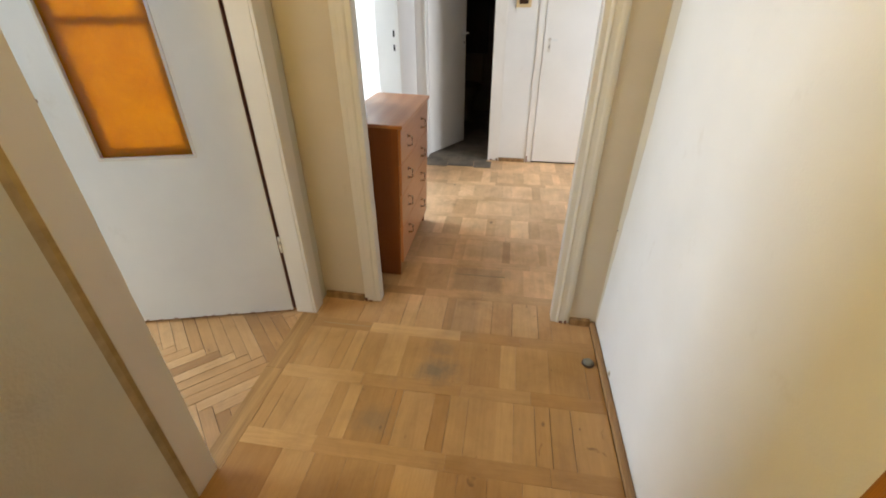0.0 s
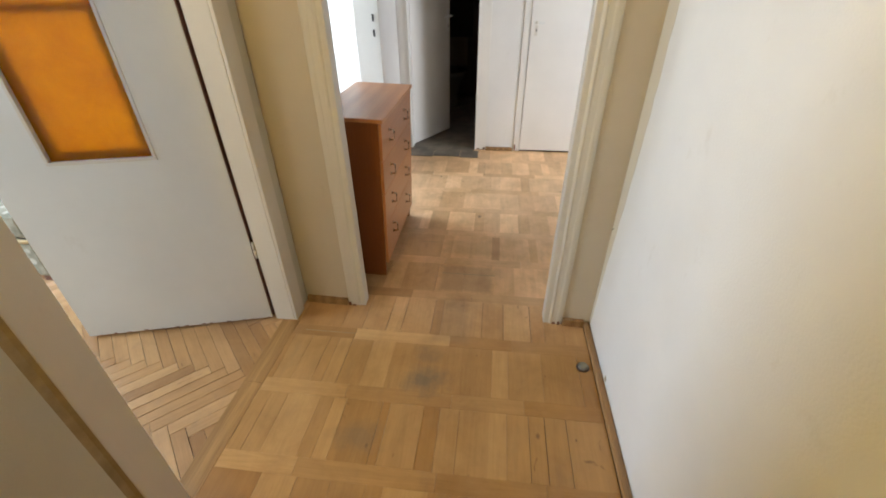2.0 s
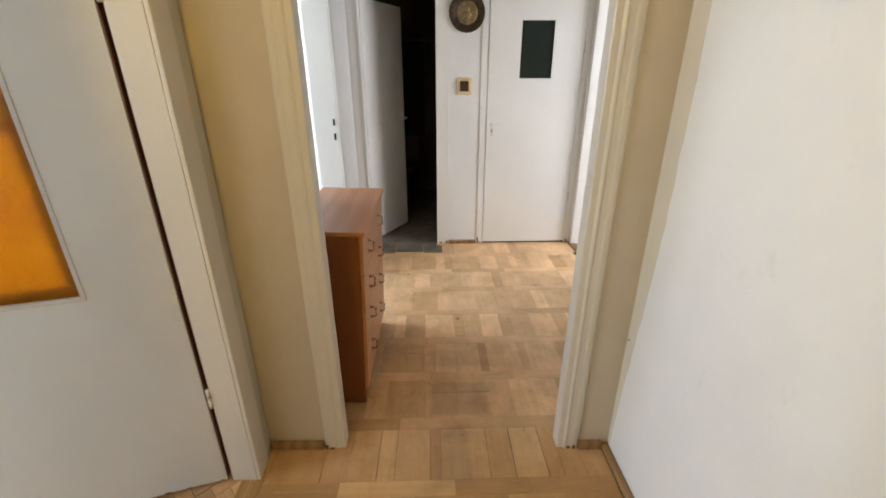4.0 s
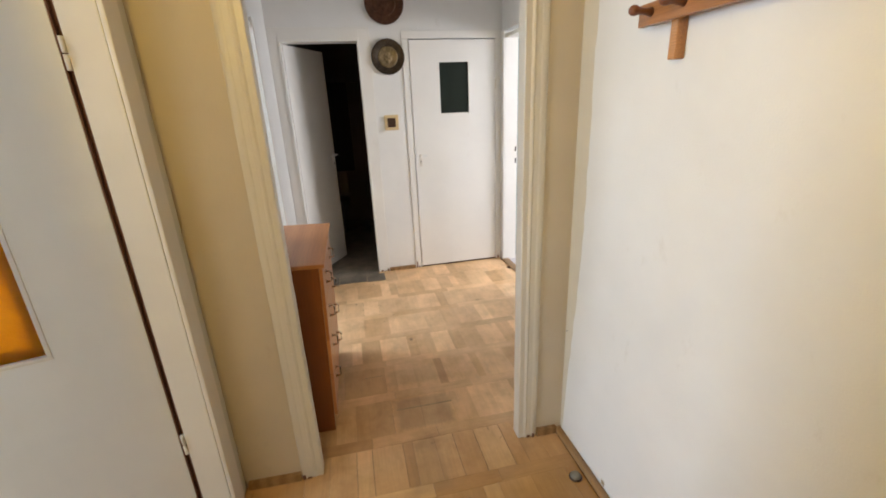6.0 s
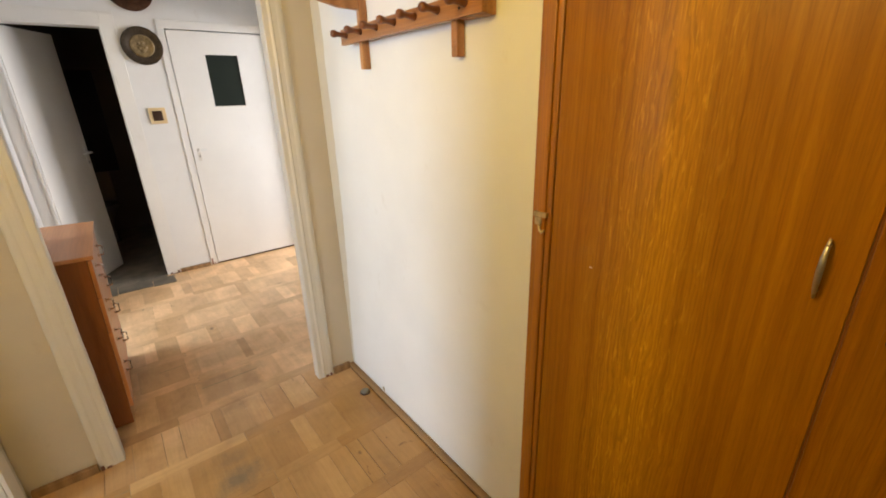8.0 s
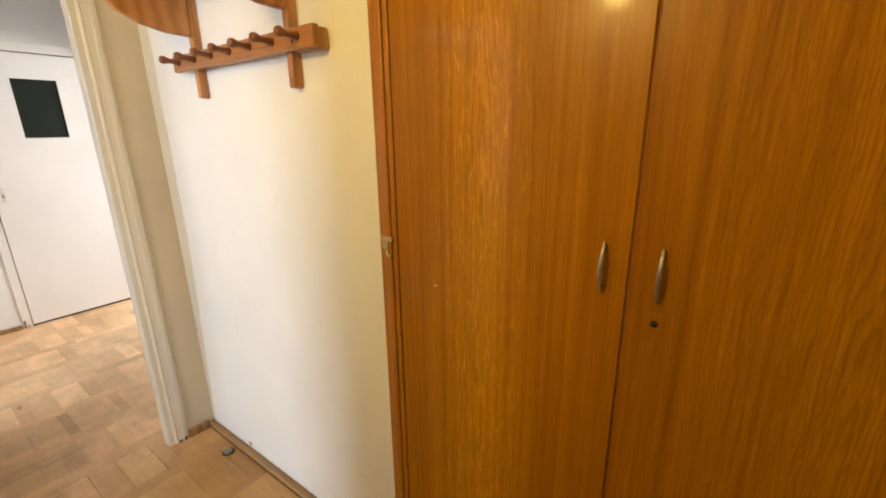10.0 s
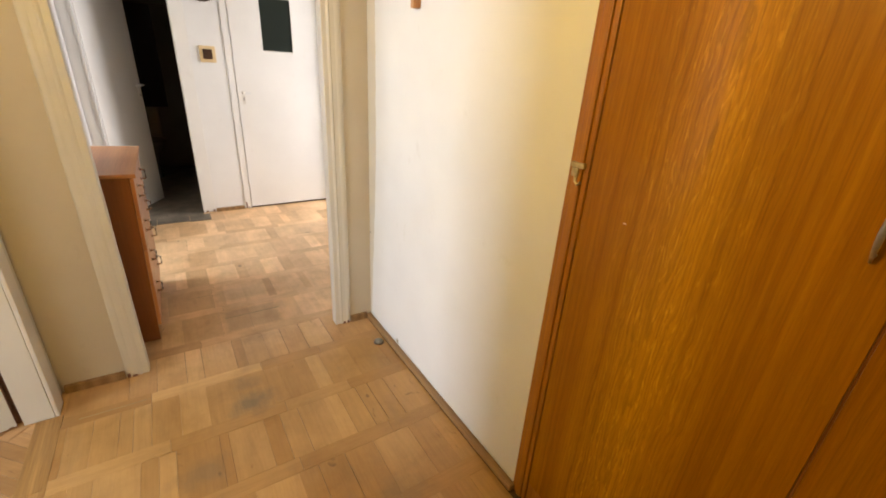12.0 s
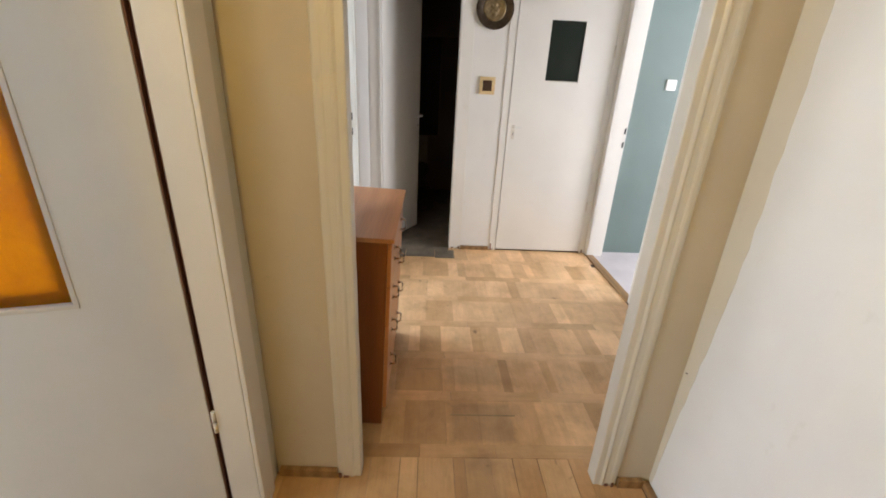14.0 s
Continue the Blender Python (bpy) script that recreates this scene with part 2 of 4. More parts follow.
def veneer(name, light=1.0, green=1.0, figure=0.5, broad=0.1, fleck_light=0.4, spread=6.5, rings=0.75):
    """Glossy figured veneer: long oval growth rings round two hearts, fibres and slow colour drift."""
    m, nt, b = mat(name)
    sep = nt.nodes.new("ShaderNodeSeparateXYZ")
    nt.links.new(coords(nt), sep.inputs[0])
    wob = noise_tex(nt, coords(nt, (1, 2.6, 0.55)), 2.2, 4, 0.55)
    jit = noise_tex(nt, coords(nt, (1, 9.0, 1.4)), 3.0, 4, 0.6)
    y = maths(nt, "ADD", sep.outputs["Y"], maths(nt, "MULTIPLY", maths(nt, "SUBTRACT", wob, 0.5), 0.07))
    dist = None
    for yc, zc in ((-0.3, 1.15), (-0.95, 0.75)):
        dy = maths(nt, "SUBTRACT", y, yc)
        dz = maths(nt, "MULTIPLY", maths(nt, "SUBTRACT", sep.outputs["Z"], zc), 0.045)
        d = maths(nt, "SQRT", maths(nt, "ADD", maths(nt, "MULTIPLY", dy, dy), maths(nt, "MULTIPLY", dz, dz)))
        dist = d if dist is None else maths(nt, "MINIMUM", dist, d)
    # rings crowd together away from the heart
    ph = maths(nt, "ADD", maths(nt, "MULTIPLY", dist, 125.0), maths(nt, "MULTIPLY", jit, 4.0))
    saw = maths(nt, "FRACT", ph)
    ring = ramp(nt, saw, [(0.0, (0.4,) * 3), (0.15, (1, 1, 1)), (0.6, (0.9,) * 3), (0.85, (0.55,) * 3), (1.0, (0.4,) * 3)])
    near = maths(nt, "SUBTRACT", 1.0, maths(nt, "MULTIPLY", dist, spread), True)
    fade = maths(nt, "MULTIPLY", maths(nt, "ADD", 0.16, maths(nt, "MULTIPLY", near, rings)), ramp(nt, noise_tex(nt, coords(nt, (1, 6, 0.5)), 2.5, 4), [(0.35, (0.45,) * 3), (0.65, (1, 1, 1))]))
    slow = noise_tex(nt, coords(nt, (1, 5.0, 0.25)), 2.0, 5, 0.6)
    base = ramp(nt, slow, [(0.3, (0.36, 0.142, 0.001)), (0.5, (0.46, 0.196, 0.002)), (0.72, (0.57, 0.265, 0.004))])
    base = mixc(nt, maths(nt, "MULTIPLY", near, 0.55), base, (0.74, 0.405, 0.008))
    base = mixc(nt, 1.0, base, (light, light * green, light * green), "MULTIPLY")
    bend = maths(nt, "ADD", sep.outputs["Y"], maths(nt, "MULTIPLY", maths(nt, "SUBTRACT", noise_tex(nt, coords(nt, (1, 3, 1.1)), 2.6, 3, 0.5), 0.5), 0.05))

    def along(stretch):
        """Grain that follows the bends of the figure."""
        v = nt.nodes.new("ShaderNodeCombineXYZ")
        nt.links.new(sep.outputs["X"], v.inputs["X"])
        nt.links.new(bend, v.inputs["Y"])
        nt.links.new(maths(nt, "MULTIPLY", sep.outputs["Z"], stretch), v.inputs["Z"])
        return v.outputs[0]
    streak = noise_tex(nt, along(0.02), 62, 5, 0.7)
    fine = noise_tex(nt, coords(nt, (1, 1, 0.03)), 420, 2, 0.6)
    c = mixc(nt, fade, base, mixc(nt, 1.0, base, mixc(nt, 1.0, ring, (1.15, 1.12, 1.1), "MULTIPLY"), "MULTIPLY"))
    dash = ramp(nt, noise_tex(nt, along(0.07), 62, 4, 0.62, 0.9), [(0.5, (0, 0, 0)), (0.64, (1, 1, 1))])
    band = ramp(nt, near, [(0.15, (broad,) * 3), (0.7, (1, 1, 1))])
    c = mixc(nt, maths(nt, "MULTIPLY", maths(nt, "MULTIPLY", dash, band), 0.16), c, (0.33, 0.135, 0.002))
    # short wavy flecks in the figured band, light beside dark
    fleck = noise_tex(nt, along(0.13), 130, 3, 0.55, 1.0)
    c = mixc(nt, maths(nt, "MULTIPLY", ramp(nt, fleck, [(0.56, (0, 0, 0)), (0.68, (1, 1, 1))]), maths(nt, "MULTIPLY", band, fleck_light)), c, (0.82, 0.46, 0.02))
    c = mixc(nt, maths(nt, "MULTIPLY", ramp(nt, fleck, [(0.32, (1, 1, 1)), (0.44, (0, 0, 0))]), maths(nt, "MULTIPLY", band, 0.3)), c, (0.28, 0.105, 0.001))
    # straight pinstripes that run the whole height
    pin = noise_tex(nt, coords(nt, (1, 1, 0.004)), 62, 3, 0.65)
    c = mixc(nt, 0.7, c, ramp(nt, pin, [(0.34, (0.78, 0.73, 0.66)), (0.5, (1, 1, 1)), (0.66, (1.14, 1.16, 1.2))]), "MULTIPLY")
    c = mixc(nt, figure, c, ramp(nt, streak, [(0.3, (0.66, 0.6, 0.52)), (0.65, (1.08, 1.08, 1.08))]), "MULTIPLY")
    c = mixc(nt, 0.22, c, ramp(nt, fine, [(0.35, (0.5, 0.42, 0.35)), (0.55, (1, 1, 1))]), "MULTIPLY")
    nt.links.new(c, b.inputs["Base Color"])
    nt.links.new(maths(nt, "ADD", 0.27, maths(nt, "MULTIPLY", slow, 0.14)), b.inputs["Roughness"])
    b.inputs["Specular IOR Level"].default_value = 0.2
    b.inputs["Coat Weight"].default_value = 0.16
    b.inputs["Coat Roughness"].default_value = 0.1
    bump(nt, b, fine, 0.1, 0.0004)
    return m


M_WALL = paint("wall_paint", (0.795, 0.79, 0.765), 0.62, 170, 0.35, 0.035)
M_TRIM = paint("trim_oil_paint", (0.69, 0.655, 0.58), 0.36, 60, 0.22, 0.04, (1, 1, 0.15), dirt_amount=0.35)
M_DOOR = paint("door_oil_paint", (0.80, 0.785, 0.74), 0.38, 75, 0.2, 0.03, (1, 1, 0.2), dirt_amount=0.2)
M_CREAM = paint("cream_oil_paint", (0.59, 0.52, 0.41), 0.45, 90, 0.3, 0.05, (1, 1, 0.3), dirt_amount=0.3)
M_DOOR_OLD = paint("aged_door_oil_paint", (0.755, 0.76, 0.73), 0.4, 75, 0.22, 0.04, (1, 1, 0.2), dirt_amount=0.25)
M_KHAKI = paint("khaki_wall_paint", (0.58, 0.565, 0.47), 0.5, 110, 0.6, 0.06)
M_CREAM_BAND = paint("cream_band", (0.67, 0.615, 0.495), 0.55, 150, 0.4, 0.05)
# dull brown for opened joints; also paints the shade beside the west casing
M_JOINT_AND_SHADE = plain("brown_joint_and_shade", (0.42, 0.335, 0.2), 0.7, 0, 0.35, 18)
M_CEIL = paint("ceiling_paint", (0.82, 0.81, 0.78), 0.8, 120, 0.3)
M_TEAL = paint("teal_wall_paint", (0.15, 0.205, 0.195), 0.5, 140, 0.3, 0.05)
# bathroom walls coloured very dark to imitate a room without light
M_BATHWALL_SHADED = paint("bath_wall_shaded", (0.12, 0.095, 0.075), 0.6, 90, 0.2)
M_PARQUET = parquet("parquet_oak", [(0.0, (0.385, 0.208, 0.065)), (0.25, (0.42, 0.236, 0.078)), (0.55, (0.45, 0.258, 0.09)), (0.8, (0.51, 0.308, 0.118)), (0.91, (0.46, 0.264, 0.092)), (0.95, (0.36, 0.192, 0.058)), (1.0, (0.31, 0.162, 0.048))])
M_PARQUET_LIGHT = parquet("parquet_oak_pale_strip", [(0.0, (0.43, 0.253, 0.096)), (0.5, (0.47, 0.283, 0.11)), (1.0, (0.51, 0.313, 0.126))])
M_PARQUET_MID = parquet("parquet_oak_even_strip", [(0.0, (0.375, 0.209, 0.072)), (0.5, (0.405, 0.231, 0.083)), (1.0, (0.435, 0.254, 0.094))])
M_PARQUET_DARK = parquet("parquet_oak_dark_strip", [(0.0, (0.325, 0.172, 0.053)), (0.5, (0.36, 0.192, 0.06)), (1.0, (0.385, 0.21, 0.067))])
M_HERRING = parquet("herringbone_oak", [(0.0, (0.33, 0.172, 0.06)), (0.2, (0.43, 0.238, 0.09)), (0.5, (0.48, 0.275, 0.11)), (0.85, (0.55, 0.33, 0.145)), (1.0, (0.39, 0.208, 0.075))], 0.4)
M_JOINT = plain("joint_dirt", (0.075, 0.037, 0.015), 0.8)
M_BORDER = wood("border_oak", (0.35, 0.19, 0.062), (0.46, 0.262, 0.095), 0.35, 1, 10, 0.08)
M_SKIRT = wood("skirting_wood", (0.24, 0.135, 0.055), (0.38, 0.225, 0.1), 0.45, 1, 10, 0.08)
M_VENEER = veneer("wardrobe_veneer", 0.75, 0.93, 0.3, 0.1, 0.38, 6.0, 0.5)
# right door: redder sheet, also darkened in colour for the light falling off
M_VENEER_RED_SHADED = veneer("wardrobe_veneer_redder_shaded_sheet", 0.63, 0.87, 0.6, 0.3, 0.1, 3.2, 0.3)
M_VENEER_EDGE = wood("wardrobe_frame_wood", (0.3, 0.105, 0.004), (0.43, 0.17, 0.01), 0.34, 2, 16, 0.05, 0.15)
M_GAP_SHADE = plain("gap_shade", (0.2, 0.062, 0.008), 0.8)
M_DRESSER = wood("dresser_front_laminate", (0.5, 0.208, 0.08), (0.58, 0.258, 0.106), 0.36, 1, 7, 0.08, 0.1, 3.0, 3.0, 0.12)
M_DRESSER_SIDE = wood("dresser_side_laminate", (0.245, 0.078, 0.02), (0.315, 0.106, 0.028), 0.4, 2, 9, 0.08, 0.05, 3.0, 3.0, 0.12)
M_RACK = wood("coat_rack_pine", (0.36, 0.15, 0.045), (0.55, 0.26, 0.09), 0.42, 1, 12, 0.07, 0.1)
M_PEG = wood("coat_rack_peg_wood", (0.16, 0.05, 0.018), (0.24, 0.085, 0.03), 0.38, 0, 14, 0.1, 0.2)
M_CHROME = plain("worn_chrome", (0.72, 0.70, 0.66), 0.22, 1.0, 0.1, 80)
M_HANDLE = plain("drawer_handle_metal", (0.68, 0.57, 0.48), 0.24, 1.0, 0.3, 60)
M_NICKEL = plain("dull_nickel", (0.5, 0.46, 0.4), 0.32, 1.0, 0.3, 60)
M_PLASTIC = plain("cream_plastic", (0.72, 0.55, 0.3), 0.4, 0, 0.06)
M_WHITEPL = plain("white_plastic", (0.8, 0.8, 0.78), 0.35, 0, 0.04)
M_BROWNPL = plain("brown_plastic", (0.05, 0.022, 0.012), 0.35)
M_BLACK = plain("black_slot", (0.012, 0.011, 0.01), 0.6)
M_BRONZE = plain("dark_bronze", (0.085, 0.062, 0.042), 0.42, 0.75, 0.5, 38, 0.5)
M_COPPER = plain("dark_copper", (0.13, 0.062, 0.036), 0.36, 0.8, 0.45, 30, 0.4)
M_BRASS = plain("rubbed_brass", (0.33, 0.25, 0.14), 0.4, 0.8, 0.55, 45, 0.6)
M_PALEBRASS = plain("pale_brass", (0.62, 0.5, 0.28), 0.38, 0.6, 0.4, 70, 0.4)
M_RUBBER = plain("grey_rubber", (0.2, 0.19, 0.15), 0.55, 0, 0.25)
M_RAWWOOD = wood("raw_brown_edge", (0.16, 0.07, 0.045), (0.25, 0.115, 0.075), 0.7, 2, 20, 0.1)
M_SLATE = plain("grey_floor_tile", (0.23, 0.192, 0.142), 0.55, 0, 0.6, 7, 0.3)
M_LILAC = plain("pale_floor_tile", (0.62, 0.58, 0.6), 0.3, 0, 0.15, 6, 0.05)
# made-up grey floor, chosen so the far room's bounce light stays neutral
M_NEUTRAL_FLOOR = plain("neutral_grey_floor", (0.5, 0.5, 0.5), 0.95, 0, 0.2, 90, 0.4)
# white ceramic, its shade in the unlit bathroom put into the colour
M_CERAMIC_SHADED = plain("white_ceramic_shaded", (0.17, 0.16, 0.14), 0.12, 0, 0.03)
M_CLOTH = plain("dark_cloth", (0.012, 0.011, 0.012), 0.95, 0, 0.4, 120, 0.6)
M_GLOBE, _nt, _b = mat("bulb_glass")
_b.inputs["Emission Color"].default_value = (1.0, 0.78, 0.4, 1)
_b.inputs["Emission Strength"].default_value = 12.0
_b.inputs["Base Color"].default_value = (0.9, 0.88, 0.84, 1)


def amber_glass():
    """Textured amber pane that lets the light behind it glow through."""
    m, nt, b = mat("amber_glass")
    out = nt.nodes["Material Output"]
    v = coords(nt)
    mottled = noise_tex(nt, v, 9, 7, 0.7, 0.5)
    fine = noise_tex(nt, v, 240, 3)
    c = ramp(nt, mottled, [(0.3, (0.8, 0.4, 0.001)), (0.7, (0.92, 0.53, 0.002))])
    t = node(nt, "BsdfTranslucent")
    d = node(nt, "BsdfDiffuse")
    g = node(nt, "BsdfGlossy", Roughness=0.25)
    nt.links.new(c, t.inputs["Color"])
    nt.links.new(c, d.inputs["Color"])
    m1, m2 = nt.nodes.new("ShaderNodeMixShader"), nt.nodes.new("ShaderNodeMixShader")
    m1.inputs[0].default_value, m2.inputs[0].default_value = 0.14, 0.025
    nt.links.new(t.outputs[0], m1.inputs[1])
    nt.links.new(d.outputs[0], m1.inputs[2])
    nt.links.new(m1.outputs[0], m2.inputs[1])
    nt.links.new(g.outputs[0], m2.inputs[2])
    nt.links.new(m2.outputs[0], out.inputs["Surface"])
    bp = node(nt, "Bump", Strength=0.5, Distance=0.002)
    nt.links.new(fine, bp.inputs["Height"])
    for s in (t, d, g):
        nt.links.new(bp.outputs["Normal"], s.inputs["Normal"])
    return m


def dotted_fabric():
    m, nt, b = mat("dotted_fabric")
    v = coords(nt)
    vor = node(nt, "TexVoronoi", Scale=14.0, Randomness=0.35)
    nt.links.new(v, vor.inputs["Vector"])
    dots = ramp(nt, vor.outputs["Distance"], [(0.22, (1, 1, 1)), (0.34, (0, 0, 0))])
    base = ramp(nt, noise_tex(nt, v, 20, 5), [(0.35, (0.22, 0.21, 0.15)), (0.65, (0.36, 0.335, 0.25))])
    nt.links.new(mixc(nt, dots, base, (0.55, 0.52, 0.42)), b.inputs["Base Color"])
    b.inputs["Roughness"].default_value = 0.95
    bump(nt, b, noise_tex(nt, v, 400, 2), 0.4, 0.001)
    return m


M_AMBER, M_FABRIC = amber_glass(), dotted_fabric()
M_DARKGLASS, _nt, _b = mat("dark_green_glass")
_b.inputs["Base Color"].default_value = (0.016, 0.022, 0.017, 1)
_b.inputs["Roughness"].default_value = 0.35
_b.inputs["Specular IOR Level"].default_value = 0.2


# ---- mesh helpers ----
def add_box(bm, x0, x1, y0, y1, z0, z1, bevel=0.0, seg=2):
    r = bmesh.ops.create_cube(bm, size=1.0, matrix=Matrix.Translation(((x0 + x1) / 2, (y0 + y1) / 2, (z0 + z1) / 2)) @ Matrix.Diagonal((x1 - x0, y1 - y0, z1 - z0, 1)))
    if bevel:
        edges = list({e for v in r["verts"] for e in v.link_edges})
        bmesh.ops.bevel(bm, geom=edges, offset=bevel, segments=seg, affect="EDGES", profile=0.6)
    return bm


def add_prism(bm, poly, z0, z1, bevel=0.0):
    lo = [bm.verts.new((x, y, z0)) for x, y in poly]
    hi = [bm.verts.new((x, y, z1)) for x, y in poly]
    n = len(poly)
    fs = [bm.faces.new(lo[::-1]), bm.faces.new(hi)]
    for i in range(n):
        fs.append(bm.faces.new((lo[i], lo[(i + 1) % n], hi[(i + 1) % n], hi[i])))
    bmesh.ops.recalc_face_normals(bm, faces=fs)
    if bevel:
        bmesh.ops.bevel(bm, geom=list({e for f in fs for e in f.edges}), offset=bevel, segments=2, affect="EDGES", profile=0.6)
    return bm


def add_lathe(bm, profile, m=Matrix.Identity(4), steps=32):
    """Turns (radius, height) pairs about the local z axis."""
    rings = []
    for r, h in profile:
        if r < 1e-6:
            rings.append([bm.verts.new(m @ Vector((0, 0, h)))])
        else:
            rings.append([bm.verts.new(m @ Vector((r * math.cos(2 * math.pi * i / steps), r * math.sin(2 * math.pi * i / steps), h))) for i in range(steps)])
    fs = []
    for a, b in zip(rings, rings[1:]):
        for i in range(steps):
            j = (i + 1) % steps
            if len(a) == 1 and len(b) > 1:
                fs.append(bm.faces.new((a[0], b[i], b[j])))
            elif len(b) == 1 and len(a) > 1:
                fs.append(bm.faces.new((a[i], b[0], a[j])))
            elif len(a) > 1:
                fs.append(bm.faces.new((a[i], b[i], b[j], a[j])))
    bmesh.ops.recalc_face_normals(bm, faces=fs)
    for f in fs:
        f.smooth = True
    return bm


def add_tube(bm, points, radius, steps=10):
    """A round bar along a line of points."""
    pts = [Vector(p) for p in points]
    rings = []
    for i, p in enumerate(pts):
        d = (pts[min(i + 1, len(pts) - 1)] - pts[max(i - 1, 0)]).normalized()
        q = d.to_track_quat("Z", "Y")
        rings.append([bm.verts.new(p + q @ Vector((radius * math.cos(2 * math.pi * k / steps), radius * math.sin(2 * math.pi * k / steps), 0))) for k in range(steps)])
    fs = [bm.faces.new(rings[0][::-1]), bm.faces.new(rings[-1])]
    for a, b in zip(rings, rings[1:]):
        for k in range(steps):
            f = bm.faces.new((a[k], a[(k + 1) % steps], b[(k + 1) % steps], b[k]))
            f.smooth = True
            fs.append(f)
    bmesh.ops.recalc_face_normals(bm, faces=fs)
    return bm


def mesh_of(name, bm, material):
    me = bpy.data.meshes.new(name)
    bm.to_mesh(me)
    bm.free()
    me.materials.append(material)
    return me


def wobble(bm, size=0.0009):
    """Old brushed-over timber: long edges that are no longer quite straight."""
    rw = random.Random(len(bm.verts) + int(1000 * sum(v.co.x for v in bm.verts)))
    longs = [e for e in bm.edges if e.calc_length() > 0.5]
    if longs:
        bmesh.ops.subdivide_edges(bm, edges=longs, cuts=34, use_grid_fill=True)
    shift = {}
    for v in bm.verts:
        if v.co.z < 0.002:
            continue
        key = round(v.co.z, 2)
        if key not in shift:
            shift[key] = (rw.uniform(-size, size), rw.uniform(-size, size))
        v.co.x += 0.5 * shift[key][0] + rw.uniform(-size, size) * 0.45
        v.co.y += 0.5 * shift[key][1] + rw.uniform(-size, size) * 0.3
    return bm


def part(name, bm, material, parent, label=""):
    ob = new(name, mesh_of(name, bm, material))
    ob.parent = parent
    return tagged(ob, label) if label else ob


def struct(name, bm, material, label="", category=""):
    return tagged(new(name, mesh_of(name, bm, material)), label, category, "", "structure")


def thing(name, m, label, category, group="", kind=""):
    ob = new(name)
    ob.empty_display_size = 0.1
    ob.matrix_world = m
    return tagged(ob, label, category, group, kind)


def B(*a, **k):
    return add_box(bmesh.new(), *a, **k)


H = 2.55


def cross(x):
    """Front face of the thin partition across the hallway."""
    return 2.232 - 0.029 * x


# ---- walls ----
def walls(name, boxes, material=M_WALL, label="white painted plaster wall", prisms=()):
    bm = bmesh.new()
    for b in boxes:
        add_box(bm, *b)
    for poly, z0, z1 in prisms:
        add_prism(bm, poly, z0, z1)
    return struct(name, bm, material, label, "wall")


walls("wall_east", [(0.9, 1.02, 0.935, 2.2, 0, H)])
walls("wall_east_behind_wardrobe", [(1.47, 1.6, -1.12, 0.935, 0, H), (1.02, 1.585, 0.935, 1.05, 0, H)])
walls("wall_south", [(-0.62, 1.6, -1.24, -1.12, 0, H)])
walls("wall_east_near_entrance", [(0.9, 1.47, -1.12, -0.32, 0, H)])
walls("wall_west", [(-0.62, -0.498, -1.12, 1.215, 0, H), (-0.62, -0.498, 1.215, 2.125, 2.075, H), (-0.62, -0.498, 2.125, 2.3, 0, H)], M_KHAKI, "greyed cream painted plaster wall")
walls("wall_partition", [], M_CREAM, prisms=[
    ([(-0.498, cross(-0.498)), (-0.219, cross(-0.219)), (-0.219, cross(-0.219) + 0.045), (-0.498, cross(-0.498) + 0.045)], 0, H),
    ([(0.72, cross(0.72)), (1.5, cross(1.5)), (1.5, cross(1.5) + 0.045), (0.72, cross(0.72) + 0.045)], 0, H),
    ([(-0.219, cross(-0.219)), (0.72, cross(0.72)), (0.72, cross(0.72) + 0.045), (-0.219, cross(-0.219) + 0.045)], 2.08, H)],
    label="thin cream-painted partition with an open passage")
walls("wall_hall_west", [(-0.607, -0.45, 2.3, 2.93, 0, H), (-0.607, -0.45, 2.93, 3.93, 2.06, H), (-0.607, -0.45, 3.93, 4.66, 0, H)])
walls("wall_hall_north", [(-0.45, -0.372, 4.537, 4.66, 0, H), (-0.372, 0.247, 4.537, 4.66, 2.015, H), (0.247, 0.64, 4.537, 4.66, 0, H), (0.64, 1.415, 4.537, 4.66, 2.015, H), (1.415, 1.47, 4.537, 4.66, 0, H)])
walls("wall_hall_east", [(1.47, 1.585, 2.19, 3.6, 0, H), (1.47, 1.585, 3.6, 4.5, 2.06, H), (1.47, 1.585, 4.5, 4.66, 0, H)])
walls("wall_left_room", [(-4.1, -3.98, -0.9, 0.53, 0, H), (-4.1, -3.98, 1.97, 2.78, 0, H), (-4.1, -3.98, 0.53, 1.97, 0, 0.84), (-4.1, -3.98, 0.53, 1.97, 2.36, H), (-4.1, -0.62, -1.02, -0.9, 0, H), (-4.1, -0.607, 2.78, 2.88, 0, H)])
walls("wall_far_room", [(-3.62, -3.5, 2.88, 3.2, 0, H), (-3.62, -3.5, 3.2, 4.54, 0, 0.8), (-3.62, -3.5, 3.2, 4.54, 2.32, H), (-3.62, -3.5, 4.54, 5.2, 0, H), (-3.62, -0.45, 5.2, 5.32, 0, H), (-0.57, -0.45, 4.66, 5.2, 0, H)])
walls("wall_bath", [(-0.45, -0.435, 4.66, 6.6, 0, H), (0.6, 0.7, 4.66, 6.6, 0, H), (-0.45, 0.7, 6.6, 6.7, 0, H), (0.255, 0.6, 4.66, 4.675, 0, H)], M_BATHWALL_SHADED, "bathroom wall, coloured dark to stand in for the unlit room")
walls("wall_closet", [(0.6, 1.55, 5.2, 5.3, 0, H), (1.47, 1.57, 4.66, 5.2, 0, H)])
walls("wall_teal_room", [(1.585, 4.1, 4.56, 4.66, 0, H)], M_TEAL, "teal painted plaster wall")
